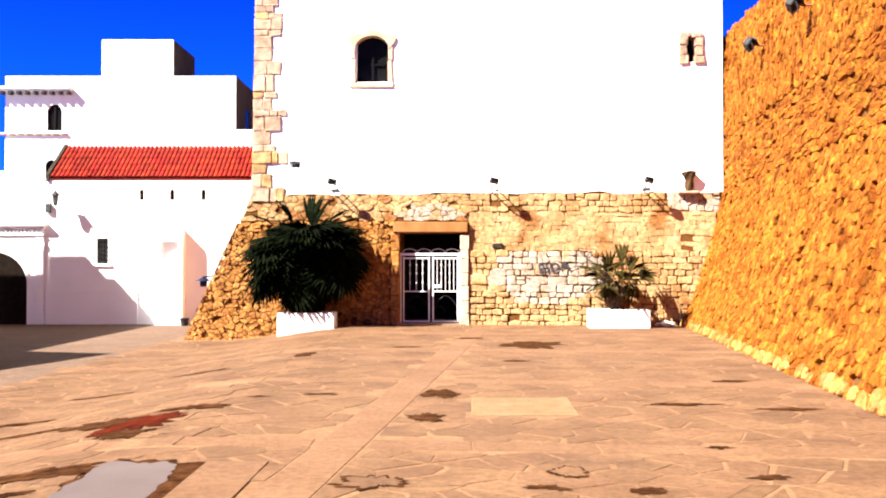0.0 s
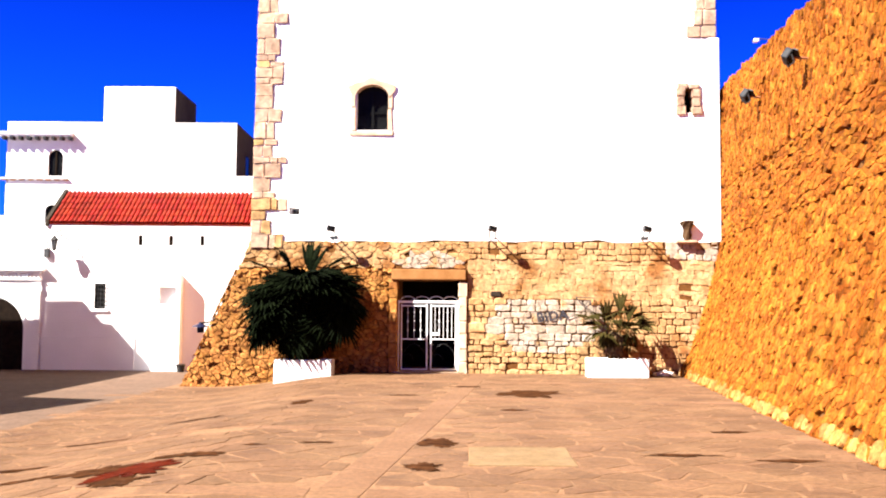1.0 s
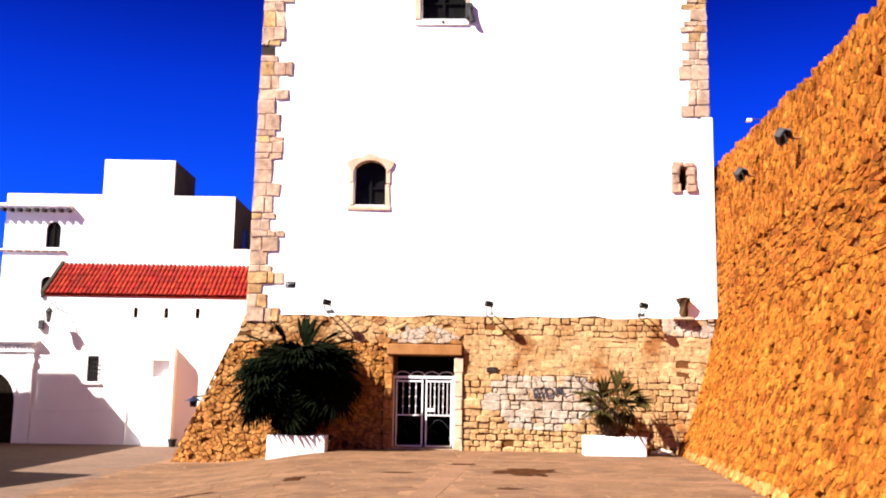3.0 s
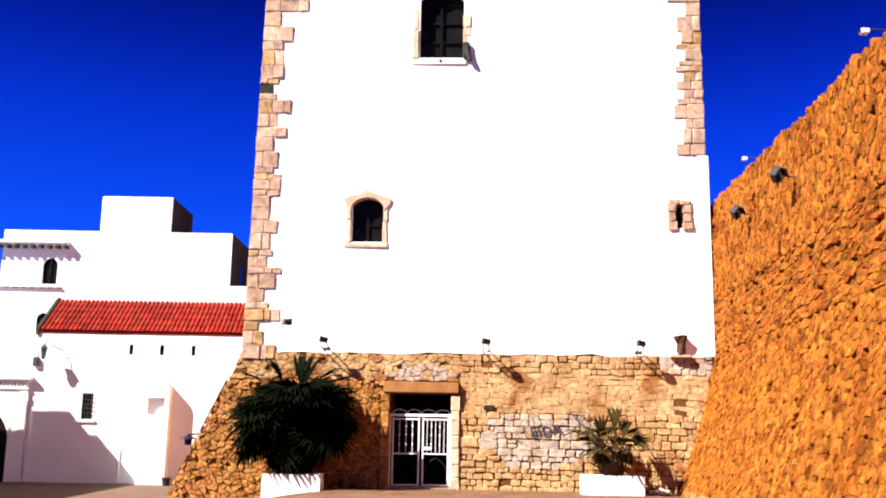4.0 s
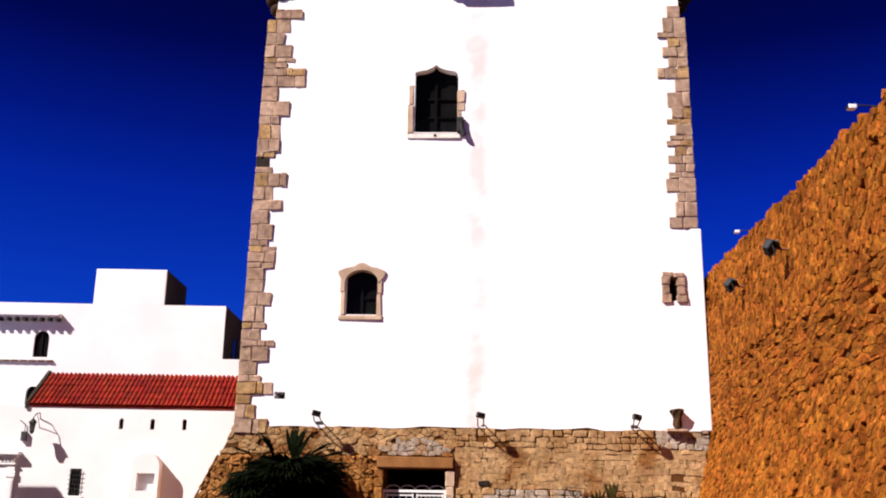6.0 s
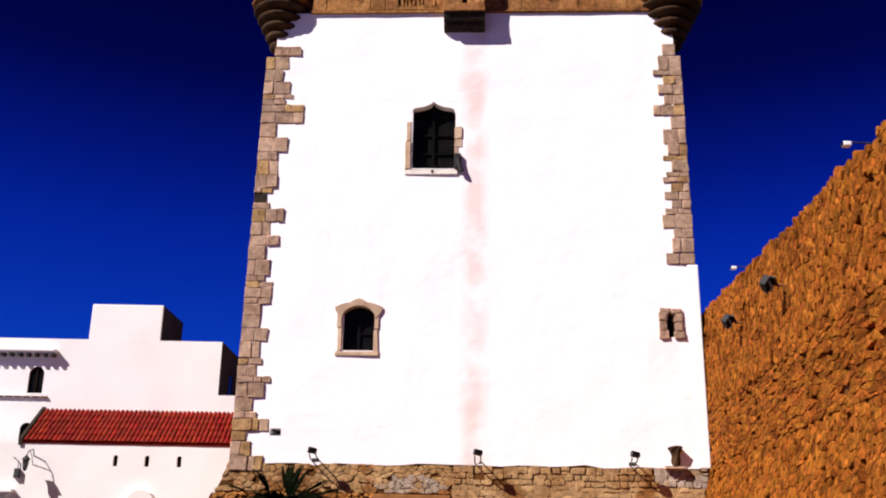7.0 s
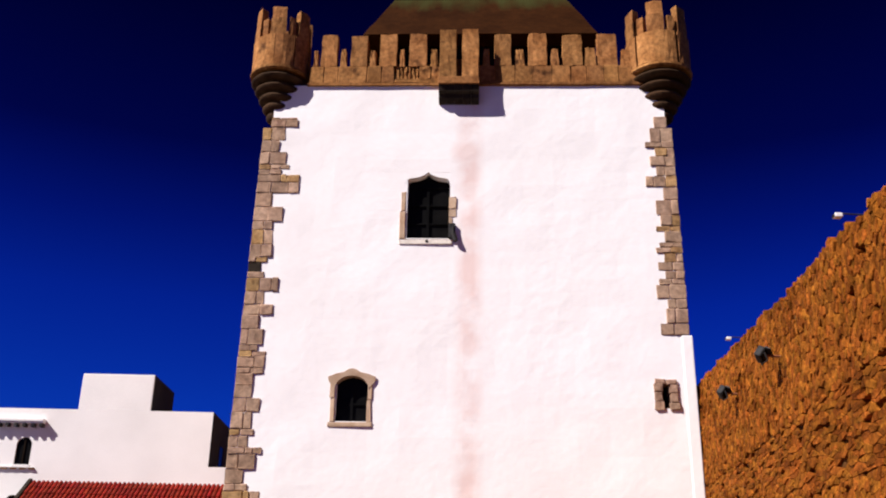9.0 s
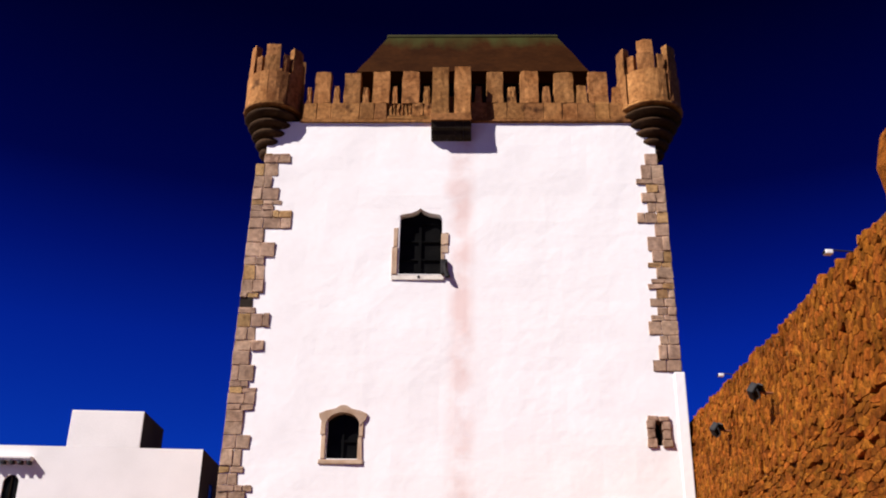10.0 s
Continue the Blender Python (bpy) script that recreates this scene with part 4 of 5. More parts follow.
# ---- flood lamps ----
def base_floodlight(u):
    g = thing("floodlight", tower.matrix_world @ pose(u - 0.52, 0, 3.74), "small grey floodlight on a two-rod iron bracket", "floodlight", "floodlights on the tower base")
    part("wall_plate", box(-0.1, 0.1, -0.03, 0.02, -0.04, 0.06, 0.008), GREY_METAL, g)
    for x, z in ((-0.08, -0.02), (0.08, 0.03)):
        part("arm", rod([(x, -0.02, z), (x, -0.4, z + 0.05), (x, -0.56, z + 0.16)], 0.018, 6), BLACK_METAL, g)
    lamp = part("lamp_head", box(-0.12, 0.12, -0.06, 0.06, -0.065, 0.065, 0.015), GREY_METAL, g)
    lamp.matrix_local = pose(0, -0.58, 0.22, -25, 12, 15)
    part("lens", box(-0.095, 0.095, -0.005, 0.005, -0.048, 0.048), GLASS_DARK, lamp).matrix_local = pose(0, -0.066, 0)
    return g


for u in (-2.5, 1.95, 6.12):
    base_floodlight(u)


def wall_floodlight(x, y, z):
    g = thing("floodlight", pose(x, y, z), "large grey floodlight bracketed to the rampart", "floodlight", "floodlights on the rampart")
    part("arm", rod([(0.05, 0.0, 0.0), (-0.3, 0.05, 0.03), (-0.42, 0.05, 0.0)], 0.025, 6), RUST, g)
    head = part("lamp_head", box(-0.15, 0.15, -0.07, 0.07, -0.11, 0.11, 0.025), DARK_HOUSING, g)
    head.matrix_local = pose(-0.42, 0.06, 0.05, 30, 20, 60)
    part("visor", box(-0.16, 0.16, -0.17, -0.06, 0.095, 0.12), BLACK_METAL, head)
    part("lens", box(-0.125, 0.125, -0.006, 0.006, -0.085, 0.085), GLASS_DARK, head).matrix_local = pose(0, -0.077, 0)
    part("yoke", rod([(-0.42, -0.12, 0.05), (-0.37, -0.12, -0.1), (-0.37, 0.22, -0.1), (-0.42, 0.22, 0.05)], 0.016, 6), BLACK_METAL, g)


wall_floodlight(wall_x(21.2, 6.57), 21.2, 6.57)
wall_floodlight(wall_x(17.4, 6.43), 17.4, 6.43)


def crest_lamp(y):
    x, z = wall_x(y, 7.0), wall_top(y)
    g = thing("crest_lamp", pose(x, y, z), "small white floodlight on a thin arm over the rampart", "floodlight", "lamps on the rampart crest")
    part("post", rod([(0.3, 0, -0.05), (0.3, 0, 0.2)], 0.015, 6), GREY_METAL, g)
    part("arm", rod([(0.3, 0, 0.2), (-0.12, 0, 0.22)], 0.012, 6), GREY_METAL, g)
    part("lamp_head", box(-0.19, -0.07, -0.06, 0.06, 0.14, 0.21, 0.015), WHITE_METAL, g)
    part("lens", box(-0.202, -0.193, -0.045, 0.045, 0.155, 0.195), GLASS_DARK, g)


crest_lamp(21.5)
crest_lamp(13.2)


def stone_bracket():
    g = thing("stone_bracket", tower.matrix_world @ pose(6.75, 0, 3.7), "weathered carved stone bracket jutting from the wall", "bracket")
    bm = bmesh.new()
    prof = [(0.10, 0.0), (0.11, 0.12), (0.10, 0.28), (0.16, 0.4), (0.2, 0.5), (0.15, 0.53)]
    lathe(prof, 0, -0.1, 10, bm)
    for v in bm.verts:
        v.co += Vector([random.uniform(-0.025, 0.025) for _ in range(3)])
    part("shaft", bm, DARK_STONE_SHADE, g)
    part("footing", ashlar(-0.3, 0.28, -0.2, 0.0, -0.08, 0.0, random.Random(4)), QUOIN, g)


stone_bracket()

g = thing("spotlight", tower.matrix_world @ pose(0.78, -0.03, 12.4), "black spotlight fixed beside the upper window sill", "spotlight")
part("bracket", rod([(0, 0.02, 0.3), (0.02, -0.14, 0.25), (0.04, -0.16, 0.05)], 0.03, 6), BLACK_METAL, g)
part("lamp_head", rod([(-0.02, -0.1, 0.18), (0.12, -0.12, -0.2)], 0.075, 12), BLACK_METAL, g)
part("mount", box(-0.1, 0.1, -0.12, 0.03, -0.1, 0.38, 0.02), BLACK_METAL, g)

# ---- house details ----
def tiled_roof():
    roof = new("tiled_roof")
    roof.parent = house
    roof["label"] = "red barrel-tile lean-to roof"
    lo, hi = Vector((0, -0.04, 4.76)), Vector((0, 1.6, 6.05))
    run = hi - lo
    part("roof_bed", roof_bed(lo, hi), TILE, roof)
    n = 5
    length = run.length / n * 1.1
    seg = 6
    verts, faces = [], []
    for e in (0, 1):
        r = 0.082 if e == 0 else 0.07
        for shell in (1.0, 0.8):
            for k in range(seg + 1):
                a = math.pi * k / seg
                verts.append((r * shell * math.cos(a), e * length, r * shell * math.sin(a)))
    m = seg + 1
    for k in range(seg):
        faces += [(k, k + 1, 2 * m + k + 1, 2 * m + k), (m + k, 3 * m + k, 3 * m + k + 1, m + k + 1), (k, m + k, m + k + 1, k + 1)]
    data = mesh_of("tile", verts, faces, TILE)
    rng = random.Random(3)
    tilt = math.atan2(run.z, run.y)
    for c in range(59):
        x = -13.98 + 0.162 * c
        for r in range(n):
            ob = new("tile", data)
            ob.parent = roof
            p = lo + run * (r / n)
            ob.matrix_local = Matrix.Translation((x + rng.uniform(-0.008, 0.008), p.y, p.z + 0.03 + rng.uniform(0, 0.012))) @ Matrix.Rotation(tilt - 0.03, 4, "X")
    part("verge", verge(lo, hi), BLACK_STONE_SHADE, roof, "dark mortared verge")
    return roof


def roof_bed(lo, hi):
    bm = bmesh.new()
    pts = [(lo.y, lo.z), (hi.y, hi.z), (hi.y, hi.z - 0.12), (lo.y + 0.12, lo.z - 0.1)]
    a = [bm.verts.new((-14.05, y, z)) for y, z in pts]
    b = [bm.verts.new((-4.5, y, z)) for y, z in pts]
    bm.faces.new(a)
    bm.faces.new(b[::-1])
    for i in range(4):
        j = (i + 1) % 4
        bm.faces.new((a[i], a[j], b[j], b[i]))
    return bm


def verge(lo, hi):
    bm = bmesh.new()
    pts = [(lo.y - 0.02, lo.z - 0.1), (lo.y - 0.02, lo.z + 0.16), (hi.y, hi.z + 0.16), (hi.y, hi.z - 0.3)]
    a = [bm.verts.new((-14.2, y, z)) for y, z in pts]
    b = [bm.verts.new((-14.08, y, z)) for y, z in pts]
    bm.faces.new(a)
    bm.faces.new(b[::-1])
    for i in range(4):
        j = (i + 1) % 4
        bm.faces.new((a[i], a[j], b[j], b[i]))
    return bm


tiled_roof()


def house_details():
    # near-black inner walls paint the gloom of the rooms behind the openings
    part("inner_wall", box(-16.0, -4.6, 1.9, 2.0, -0.8, 4.6), DARK_WOOD_GLOOM, house)
    part("inner_wall", box(-15.9, -8.3, 3.6, 3.7, 4.8, 8.4), DARK_WOOD_GLOOM, house)
    # eaves over the arched window
    eave = new("eaves")
    eave.parent = house
    eave["label"] = "small white canopy on a row of brackets"
    part("slab", box(-17.4, -13.92, 1.3, 1.6, 8.24, 8.34, 0.02), WHITE, eave)
    part("fascia", box(-17.4, -13.92, 1.36, 1.6, 8.18, 8.24), WHITE, eave)
    for i in range(11):
        x = -17.1 + 0.31 * i
        part("bracket", box(x - 0.06, x + 0.06, 1.33, 1.6, 8.05, 8.18, 0.015), BLACK_METAL, eave)
    course = new("string_course")
    course.parent = house
    part("ledge", box(-17.0, -14.1, 1.5, 1.6, 6.58, 6.63, 0.01), WHITE, course)
    for i in range(9):
        x = -16.9 + 0.33 * i
        part("brick", box(x, x + 0.2, 1.52, 1.6, 6.53, 6.575), CREST, course)
    # arched window
    w = new("window")
    w.parent = house
    a0, a1, z0, z1 = ARCH_WINDOW
    mid, r = (a0 + a1) / 2, (a1 - a0) / 2
    part("arch_head", prism(arc(mid, z1 - r, r, 180, 0, 12) + [(a1 + 0.03, z1 - r), (a1 + 0.03, z1 + 0.04), (a0 - 0.03, z1 + 0.04), (a0 - 0.03, z1 - r)], 1.597, 2.0), WHITE, w)
    part("pane", box(a0, a1, 1.68, 1.7, z0, z1), GLASS_DARK, w)
    part("casement", box(mid - 0.03, mid + 0.03, 1.64, 1.68, z0, z1), DARK_WOOD_GLOOM, w)
    part("sill", box(a0 - 0.05, a1 + 0.05, 1.53, 1.7, z0 - 0.06, z0 - 0.003, 0.01), WHITE, w)
    w = new("window")
    w.parent = house
    a0, a1, z0, z1 = NICHE
    mid, r = (a0 + a1) / 2, (a1 - a0) / 2
    part("arch_head", prism(arc(mid, z1 - r, r, 180, 0, 12) + [(a1 + 0.03, z1 - r), (a1 + 0.03, z1 + 0.04), (a0 - 0.03, z1 + 0.04), (a0 - 0.03, z1 - r)], 1.597, 2.0), WHITE, w)
    part("pane", box(a0, a1, 1.68, 1.7, z0, z1), GLASS_DARK, w)
    # grilled window
    w = new("window")
    w.parent = house
    w["label"] = "small window behind a black iron grille"
    a0, a1, z0, z1 = H_WINDOW
    part("pane", box(a0, a1, 0.08, 0.1, z0, z1), GLASS_DARK, w)
    part("sill", box(a0 - 0.25, a1 + 0.12, -0.07, 0.1, z0 - 0.1, z0 - 0.01, 0.015), WHITE, w)
    for i in range(4):
        x = a0 + (a1 - a0) * (i + 0.5) / 4
        part("bar", rod([(x, -0.06, z0), (x, -0.06, z1)], 0.01, 6), BLACK_METAL, w)
    for i in range(6):
        z = z0 + (z1 - z0) * (i + 0.5) / 6
        part("cross_bar", rod([(a0 - 0.03, -0.06, z), (a1 + 0.03, -0.06, z)], 0.01, 6), BLACK_METAL, w)
    for a0, a1, z0, z1 in SLOTS:
        w = new("vent")
        w.parent = house
        mid, r = (a0 + a1) / 2, (a1 - a0) / 2
        part("arch_head", prism(arc(mid, z1 - r, r, 180, 0, 8) + [(a1 + 0.02, z1 - r), (a1 + 0.02, z1 + 0.02), (a0 - 0.02, z1 + 0.02), (a0 - 0.02, z1 - r)], -0.003, 0.3), WHITE, w)
        # near-black sheet close behind the slot stands in for its shade
        part("backing", box(a0, a1, 0.1, 0.12, z0, z1), DARK_WOOD_GLOOM, w)
    # flank windows
    for y in (3.2, 4.9):
        w = new("window")
        w.parent = house
        part("pane", box(-7.785, -7.76, y, y + 0.7, 6.76, 7.8), GLASS_DARK, w)
        # frame takes the same painted shade as the flank
        part("frame", pierced([y - 0.06, y, y + 0.7, y + 0.76], [6.76, 7.8, 7.86], [(y, y + 0.7, 6.7, 7.8)], 0, 0.04), FLANK_SHADE, w).matrix_local = Matrix.Translation((-7.74, 0, 0)) @ Matrix.Rotation(radians(90), 4, "Z")
    part("plinth", ashlar(-14.2, -10.9, -0.05, 0.0, -0.8, 0.72, random.Random(7), 0.01), WHITE, house)


house_details()


def portal():
    p = thing("portal", pose(0, HY, 0), "white plastered archway with a dentilled cornice", "gateway", kind="structure")
    cx, r, spring = -15.98, 1.14, 0.98
    outline = [(-17.6, -0.8), (cx - r, -0.8), (cx - r, spring)] + arc(cx, spring, r, 180, 0, 20) + [(cx + r, -0.8), (-14.3, -0.8), (-14.3, 2.72), (-17.6, 2.72)]
    part("arch_wall", prism(outline, -0.07, 0.0), WHITE, p)
    ring = arc(cx, spring, r + 0.14, 180, 0, 24) + arc(cx, spring, r + 0.06, 0, 180, 24)
    part("arch_moulding", prism(ring, -0.1, -0.074), WHITE, p)
    part("door", box(cx - r, cx + r, -0.06, -0.02, -0.8, 2.2), DARK_WOOD_GLOOM, p, "dark timber door in the archway")
    for z0, z1, out in ((2.72, 2.78, 0.06), (2.98, 3.06, 0.1), (3.06, 3.17, 0.17)):
        part("cornice", box(-17.7, -14.3 + out, -0.07 - out, 0.0, z0, z1, 0.012), WHITE, p)
    part("frieze", box(-17.6, -14.3, -0.067, 0.0, 2.78, 2.98), WHITE, p)
    for i in range(24):
        x = -17.5 + 0.135 * i
        part("dentil", box(x, x + 0.07, -0.12, -0.067, 2.81, 2.97, 0.008), WHITE, p)
    part("pilaster", box(-14.52, -14.26, -0.09, -0.07, -0.8, 2.72, 0.01), WHITE, p)
    part("capital", box(-14.56, -14.22, -0.11, -0.07, 2.3, 2.5, 0.02), WHITE, p)


portal()


def lantern():
    g = thing("wall_lantern", pose(-13.62, HY, 3.95), "black iron lantern hanging from a wall bracket", "lantern")
    part("bracket", rod([(0, 0, 0.35), (0.05, -0.22, 0.55), (0.0, -0.42, 0.5), (-0.05, -0.5, 0.33)], 0.018, 6), BLACK_METAL, g)
    part("scroll", rod([(0, 0, 0.05), (0.02, -0.2, 0.3), (0.0, -0.36, 0.5)], 0.012, 6), BLACK_METAL, g)
    part("cap", lathe([(0.03, 0.33), (0.15, 0.2), (0.16, 0.18)], -0.05, -0.5, 6), BLACK_METAL, g)
    part("glass", lathe([(0.12, 0.18), (0.08, -0.12)], -0.05, -0.5, 6), GREY_METAL, g)
    part("base", lathe([(0.085, -0.12), (0.03, -0.2)], -0.05, -0.5, 6), BLACK_METAL, g)
    b = thing("junction_box", pose(-14.1, HY, 3.7), "small grey junction box on the white wall", "box")
    part("body", box(-0.09, 0.09, -0.12, 0.0, -0.16, 0.16, 0.015), GREY_METAL, b)
    part("conduit", rod([(0, -0.04, 0.16), (0, -0.04, 0.4), (-0.2, -0.04, 0.55)], 0.015, 6), GREY_METAL, b)


lantern()


def wall_shrine():
    """The rounded whitewashed block that juts from the house, with its square niche."""
    g = thing("wall_block", pose(-9.62, HY, -0.5), "whitewashed block with a rounded top and a square niche", "masonry block")
    part("body", pierced([-0.55, -0.32, 0.28, 0.42], [-0.3, 2.42, 3.0, 3.2], [(-0.32, 0.28, 2.42, 3.0)], -0.45, -0.25), WHITE, g)
    part("back", box(-0.55, 0.42, -0.25, 0.0, -0.3, 3.2), WHITE, g)
    part("top", prism(arc(-0.065, 3.2, 0.485, 0, 180, 14, 0.5), -0.45, 0.0), WHITE, g, "rounded head")


wall_shrine()

g = thing("bracket_lamp", pose(-6.95, 27.6, 1.2), "dark blue enamel lamp on a short bracket", "lamp")
part("shade", lathe([(0.04, 0.14), (0.06, 0.1), (0.24, 0.02), (0.25, 0.0)], 0, 0, 14), BLUE, g)
part("bracket", rod([(0.0, 0, 0.12), (0.3, 0.1, 0.16), (0.9, 0.3, 0.1)], 0.03, 6), BLACK_METAL, g)
part("bulb_holder", lathe([(0.09, -0.16), (0.11, 0.0)], 0, 0, 10), BLUE, g)
g = thing("flowerpot", pose(-9.02, 33.2, fall(-9.0)), "small black flowerpot against the white house", "pot")
part("pot", lathe([(0.11, 0.0), (0.15, 0.22), (0.17, 0.23), (0.17, 0.27), (0.13, 0.26)], 0, 0, 14), BLACK_METAL, g)
part("soil", lathe([(0.13, 0.2), (0.13, 0.245)], 0, 0, 12), SOIL, g)


# ---- planters and fan palms ----
def planter(x, y, z, w, d, h, label):
    g = thing("planter", pose(x, y, z), label, "planter", "planters by the tower")
    bm = pierced([-w / 2, -w / 2 + 0.09, w / 2 - 0.09, w / 2], [-d / 2, -d / 2 + 0.09, d / 2 - 0.09, d / 2], [(-w / 2 + 0.09, w / 2 - 0.09, -d / 2 + 0.09, d / 2 - 0.09)], 0, h)
    bmesh.ops.bevel(bm, geom=bm.edges[:], offset=0.012, segments=2, affect="EDGES")
    for v in bm.verts:
        v.co = Vector((v.co.x, v.co.z, v.co.y)) + Vector([random.uniform(-0.006, 0.006) for _ in range(3)])
    part("trough", bm, WHITE, g)
    part("soil", box(-w / 2 + 0.1, w / 2 - 0.1, -d / 2 + 0.1, d / 2 - 0.1, h - 0.2, h - 0.06, 0, None, 0.01), SOIL, g)


planter(-3.66, 25.72, -0.4, 1.52, 0.8, 0.79, "long white plastered planter on the sloping paving")
planter(4.66, 25.3, 0.0, 1.55, 0.78, 0.49, "low white plastered planter before the rubble wall")


def fan_mesh(name, radius, rng, material, blades=22, open_to=125):
    """A pleated palm fan: stiff pointed blades from one hub, at the end of a stalk along +x."""
    verts, faces = [], []
    for i in range(blades):
        a = radians(open_to * (2 * i / (blades - 1) - 1) + rng.uniform(-3, 3))
        l = radius * (1 - 0.22 * abs(a) / 2.2) * rng.uniform(0.85, 1.08)
        droop = -0.22 * l * rng.uniform(0.4, 1.5)
        d = Vector((math.cos(a), math.sin(a), 0))
        s = Vector((-math.sin(a), math.cos(a), 0))
        w = radius * 0.055
        k = len(verts)
        for f, ww, dz in ((0.05, 0.25, 0.0), (0.45, 1.0, 0.02), (0.75, 0.7, droop * 0.35)):
            c = d * (l * f) + Vector((0, 0, dz))
            verts += [tuple(c - s * w * ww), tuple(c + Vector((0, 0, w * 0.55 * ww))), tuple(c + s * w * ww)]
        verts.append(tuple(d * l + Vector((0, 0, droop))))
        for r in (0, 3):
            faces += [(k + r, k + r + 1, k + r + 4, k + r + 3), (k + r + 1, k + r + 2, k + r + 5, k + r + 4)]
        faces += [(k + 6, k + 7, k + 9), (k + 7, k + 8, k + 9)]
    k = len(verts)
    verts += [(-radius * 0.95, -0.012, 0), (-radius * 0.95, 0.012, 0), (0.05, 0.008, 0.0), (0.05, -0.008, 0.0), (-radius * 0.95, 0, -0.02), (0.05, 0, -0.012)]
    faces += [(k, k + 1, k + 2, k + 3), (k, k + 3, k + 5, k + 4), (k + 1, k + 4, k + 5, k + 2)]
    return mesh_of(name, verts, faces, material)


def fan_palm(x, y, z, trunk, reach, fan, count, seed, material, label, back=99.0, lowest=-0.85, crest=(), floor=0.35, blades=22, open_to=125, skirt=0, flat=1.0):
    g = thing("fan_palm", pose(x, y, z), label, "palm", "fan palms")
    rng = random.Random(seed)
    rings = [(0.17, 0.0), (0.2, trunk * 0.3), (0.19, trunk * 0.7), (0.22, trunk), (0.1, trunk + 0.12)]
    bm = lathe(rings, 0, 0, 12)
    bmesh.ops.subdivide_edges(bm, edges=bm.edges[:], cuts=2, use_grid_fill=True)
    for v in bm.verts:
        v.co += Vector([rng.uniform(-0.03, 0.03) for _ in range(3)])
    part("trunk", bm, BARK, g)
    data = [fan_mesh("leaf", fan * f, rng, material, blades, open_to) for f in (0.85, 1.0, 1.1, 0.95)]
    spear = fan_mesh("leaf", fan * 1.1, rng, material, 11, 20)
    made = 0
    while made < count:
        az = rng.uniform(0, math.tau)
        el = math.asin(rng.uniform(lowest, 0.98))
        d = Vector((math.cos(az) * math.cos(el), math.sin(az) * math.cos(el), math.sin(el) * (flat if el > 0 else 1.0)))
        far = reach * rng.uniform(0.35, 0.72)
        far *= 1 + 0.55 * noise.noise((d.x * 1.6 + seed, d.y * 1.6, d.z * 1.6))
        p = Vector((0, 0, trunk)) + d * far
        if p.z + d.z * fan * 0.8 - 0.25 < floor:
            continue
        if p.y + d.y * fan * 0.9 > back:
            continue
        if d.z < 0.35 and p.y + d.y * fan * 0.8 < -0.55:
            continue
        # each fan hangs a little from its stalk and turns its face upward
        side = d.cross(Vector((0, 0, 1)))
        side = side.normalized() if side.length > 0.05 else Vector((1, 0, 0))
        ahead = (d + Vector((0, 0, -0.18 - 0.25 * rng.random()))).normalized()
        side = (side - ahead * side.dot(ahead)).normalized()
        up = ahead.cross(-side)
        t = rng.uniform(-0.5, 0.5)
        side2, up2 = side * math.cos(t) + up * math.sin(t), up * math.cos(t) - side * math.sin(t)
        m = Matrix((ahead, -side2, up2)).transposed().to_4x4()
        m.translation = p
        ob = new("leaf", data[rng.randrange(4)])
        ob.parent = g
        ob.matrix_local = m
        made += 1
    # dead fans hang close round the trunk
    for k in range(skirt):
        az, h = rng.uniform(0, math.tau), rng.uniform(0.5, 1.0) * trunk
        r = 0.2 + 0.55 * (h / trunk) ** 2 * rng.random()
        if not -0.22 < r * math.sin(az) < back - 0.5:
            continue
        ob = new("leaf", data[k % 4])
        ob.parent = g
        ob.matrix_local = pose(r * math.cos(az), r * math.sin(az), max(h, floor - 0.12 + fan * 0.85), 0, 0, math.degrees(az)) @ pose(0, 0, 0, rng.uniform(-30, 30), rng.uniform(60, 85), 0)
    for x, y, h, turn, lean in crest:
        ob = new("leaf", spear)
        ob.parent = g
        ob.matrix_local = pose(x, y, trunk + h, 0, -90 + lean, turn)


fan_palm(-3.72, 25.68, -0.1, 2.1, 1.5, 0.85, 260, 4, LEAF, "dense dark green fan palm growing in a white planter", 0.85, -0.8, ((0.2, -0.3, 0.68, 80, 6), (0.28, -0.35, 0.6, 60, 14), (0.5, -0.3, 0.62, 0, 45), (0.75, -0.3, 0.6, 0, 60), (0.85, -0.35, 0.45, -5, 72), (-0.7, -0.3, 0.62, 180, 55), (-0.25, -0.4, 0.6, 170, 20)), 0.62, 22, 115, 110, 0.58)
fan_palm(4.62, 25.3, 0.38, 0.68, 1.05, 0.57, 20, 9, LEAF_LIGHT, "small olive green fan palm in a low planter", 0.85, -0.3, ((0.12, -0.1, 0.62, 80, 8), (-0.3, -0.1, 0.4, 100, -30), (0.35, -0.1, 0.42, 70, 30)), 0.42, 13, 42, 14)

for i, (x, y, s) in enumerate(((6.02, 25.75, 0.13), (6.2, 25.85, 0.1), (5.85, 25.9, 0.08))):
    rng = random.Random(40 + i)
    bm = bmesh.new()
    bmesh.ops.create_icosphere(bm, subdivisions=2, radius=s)
    for v in bm.verts:
        v.co = Vector((v.co.x * 1.3, v.co.y, v.co.z * 0.7 + s * 0.55)) * rng.uniform(0.92, 1.08)
    ob = tagged(part("loose_stone", bm, PALE_STONE), "pale loose stone lying at the wall foot", "stone", "loose stones")
    ob.location = (x, y, 0.0)


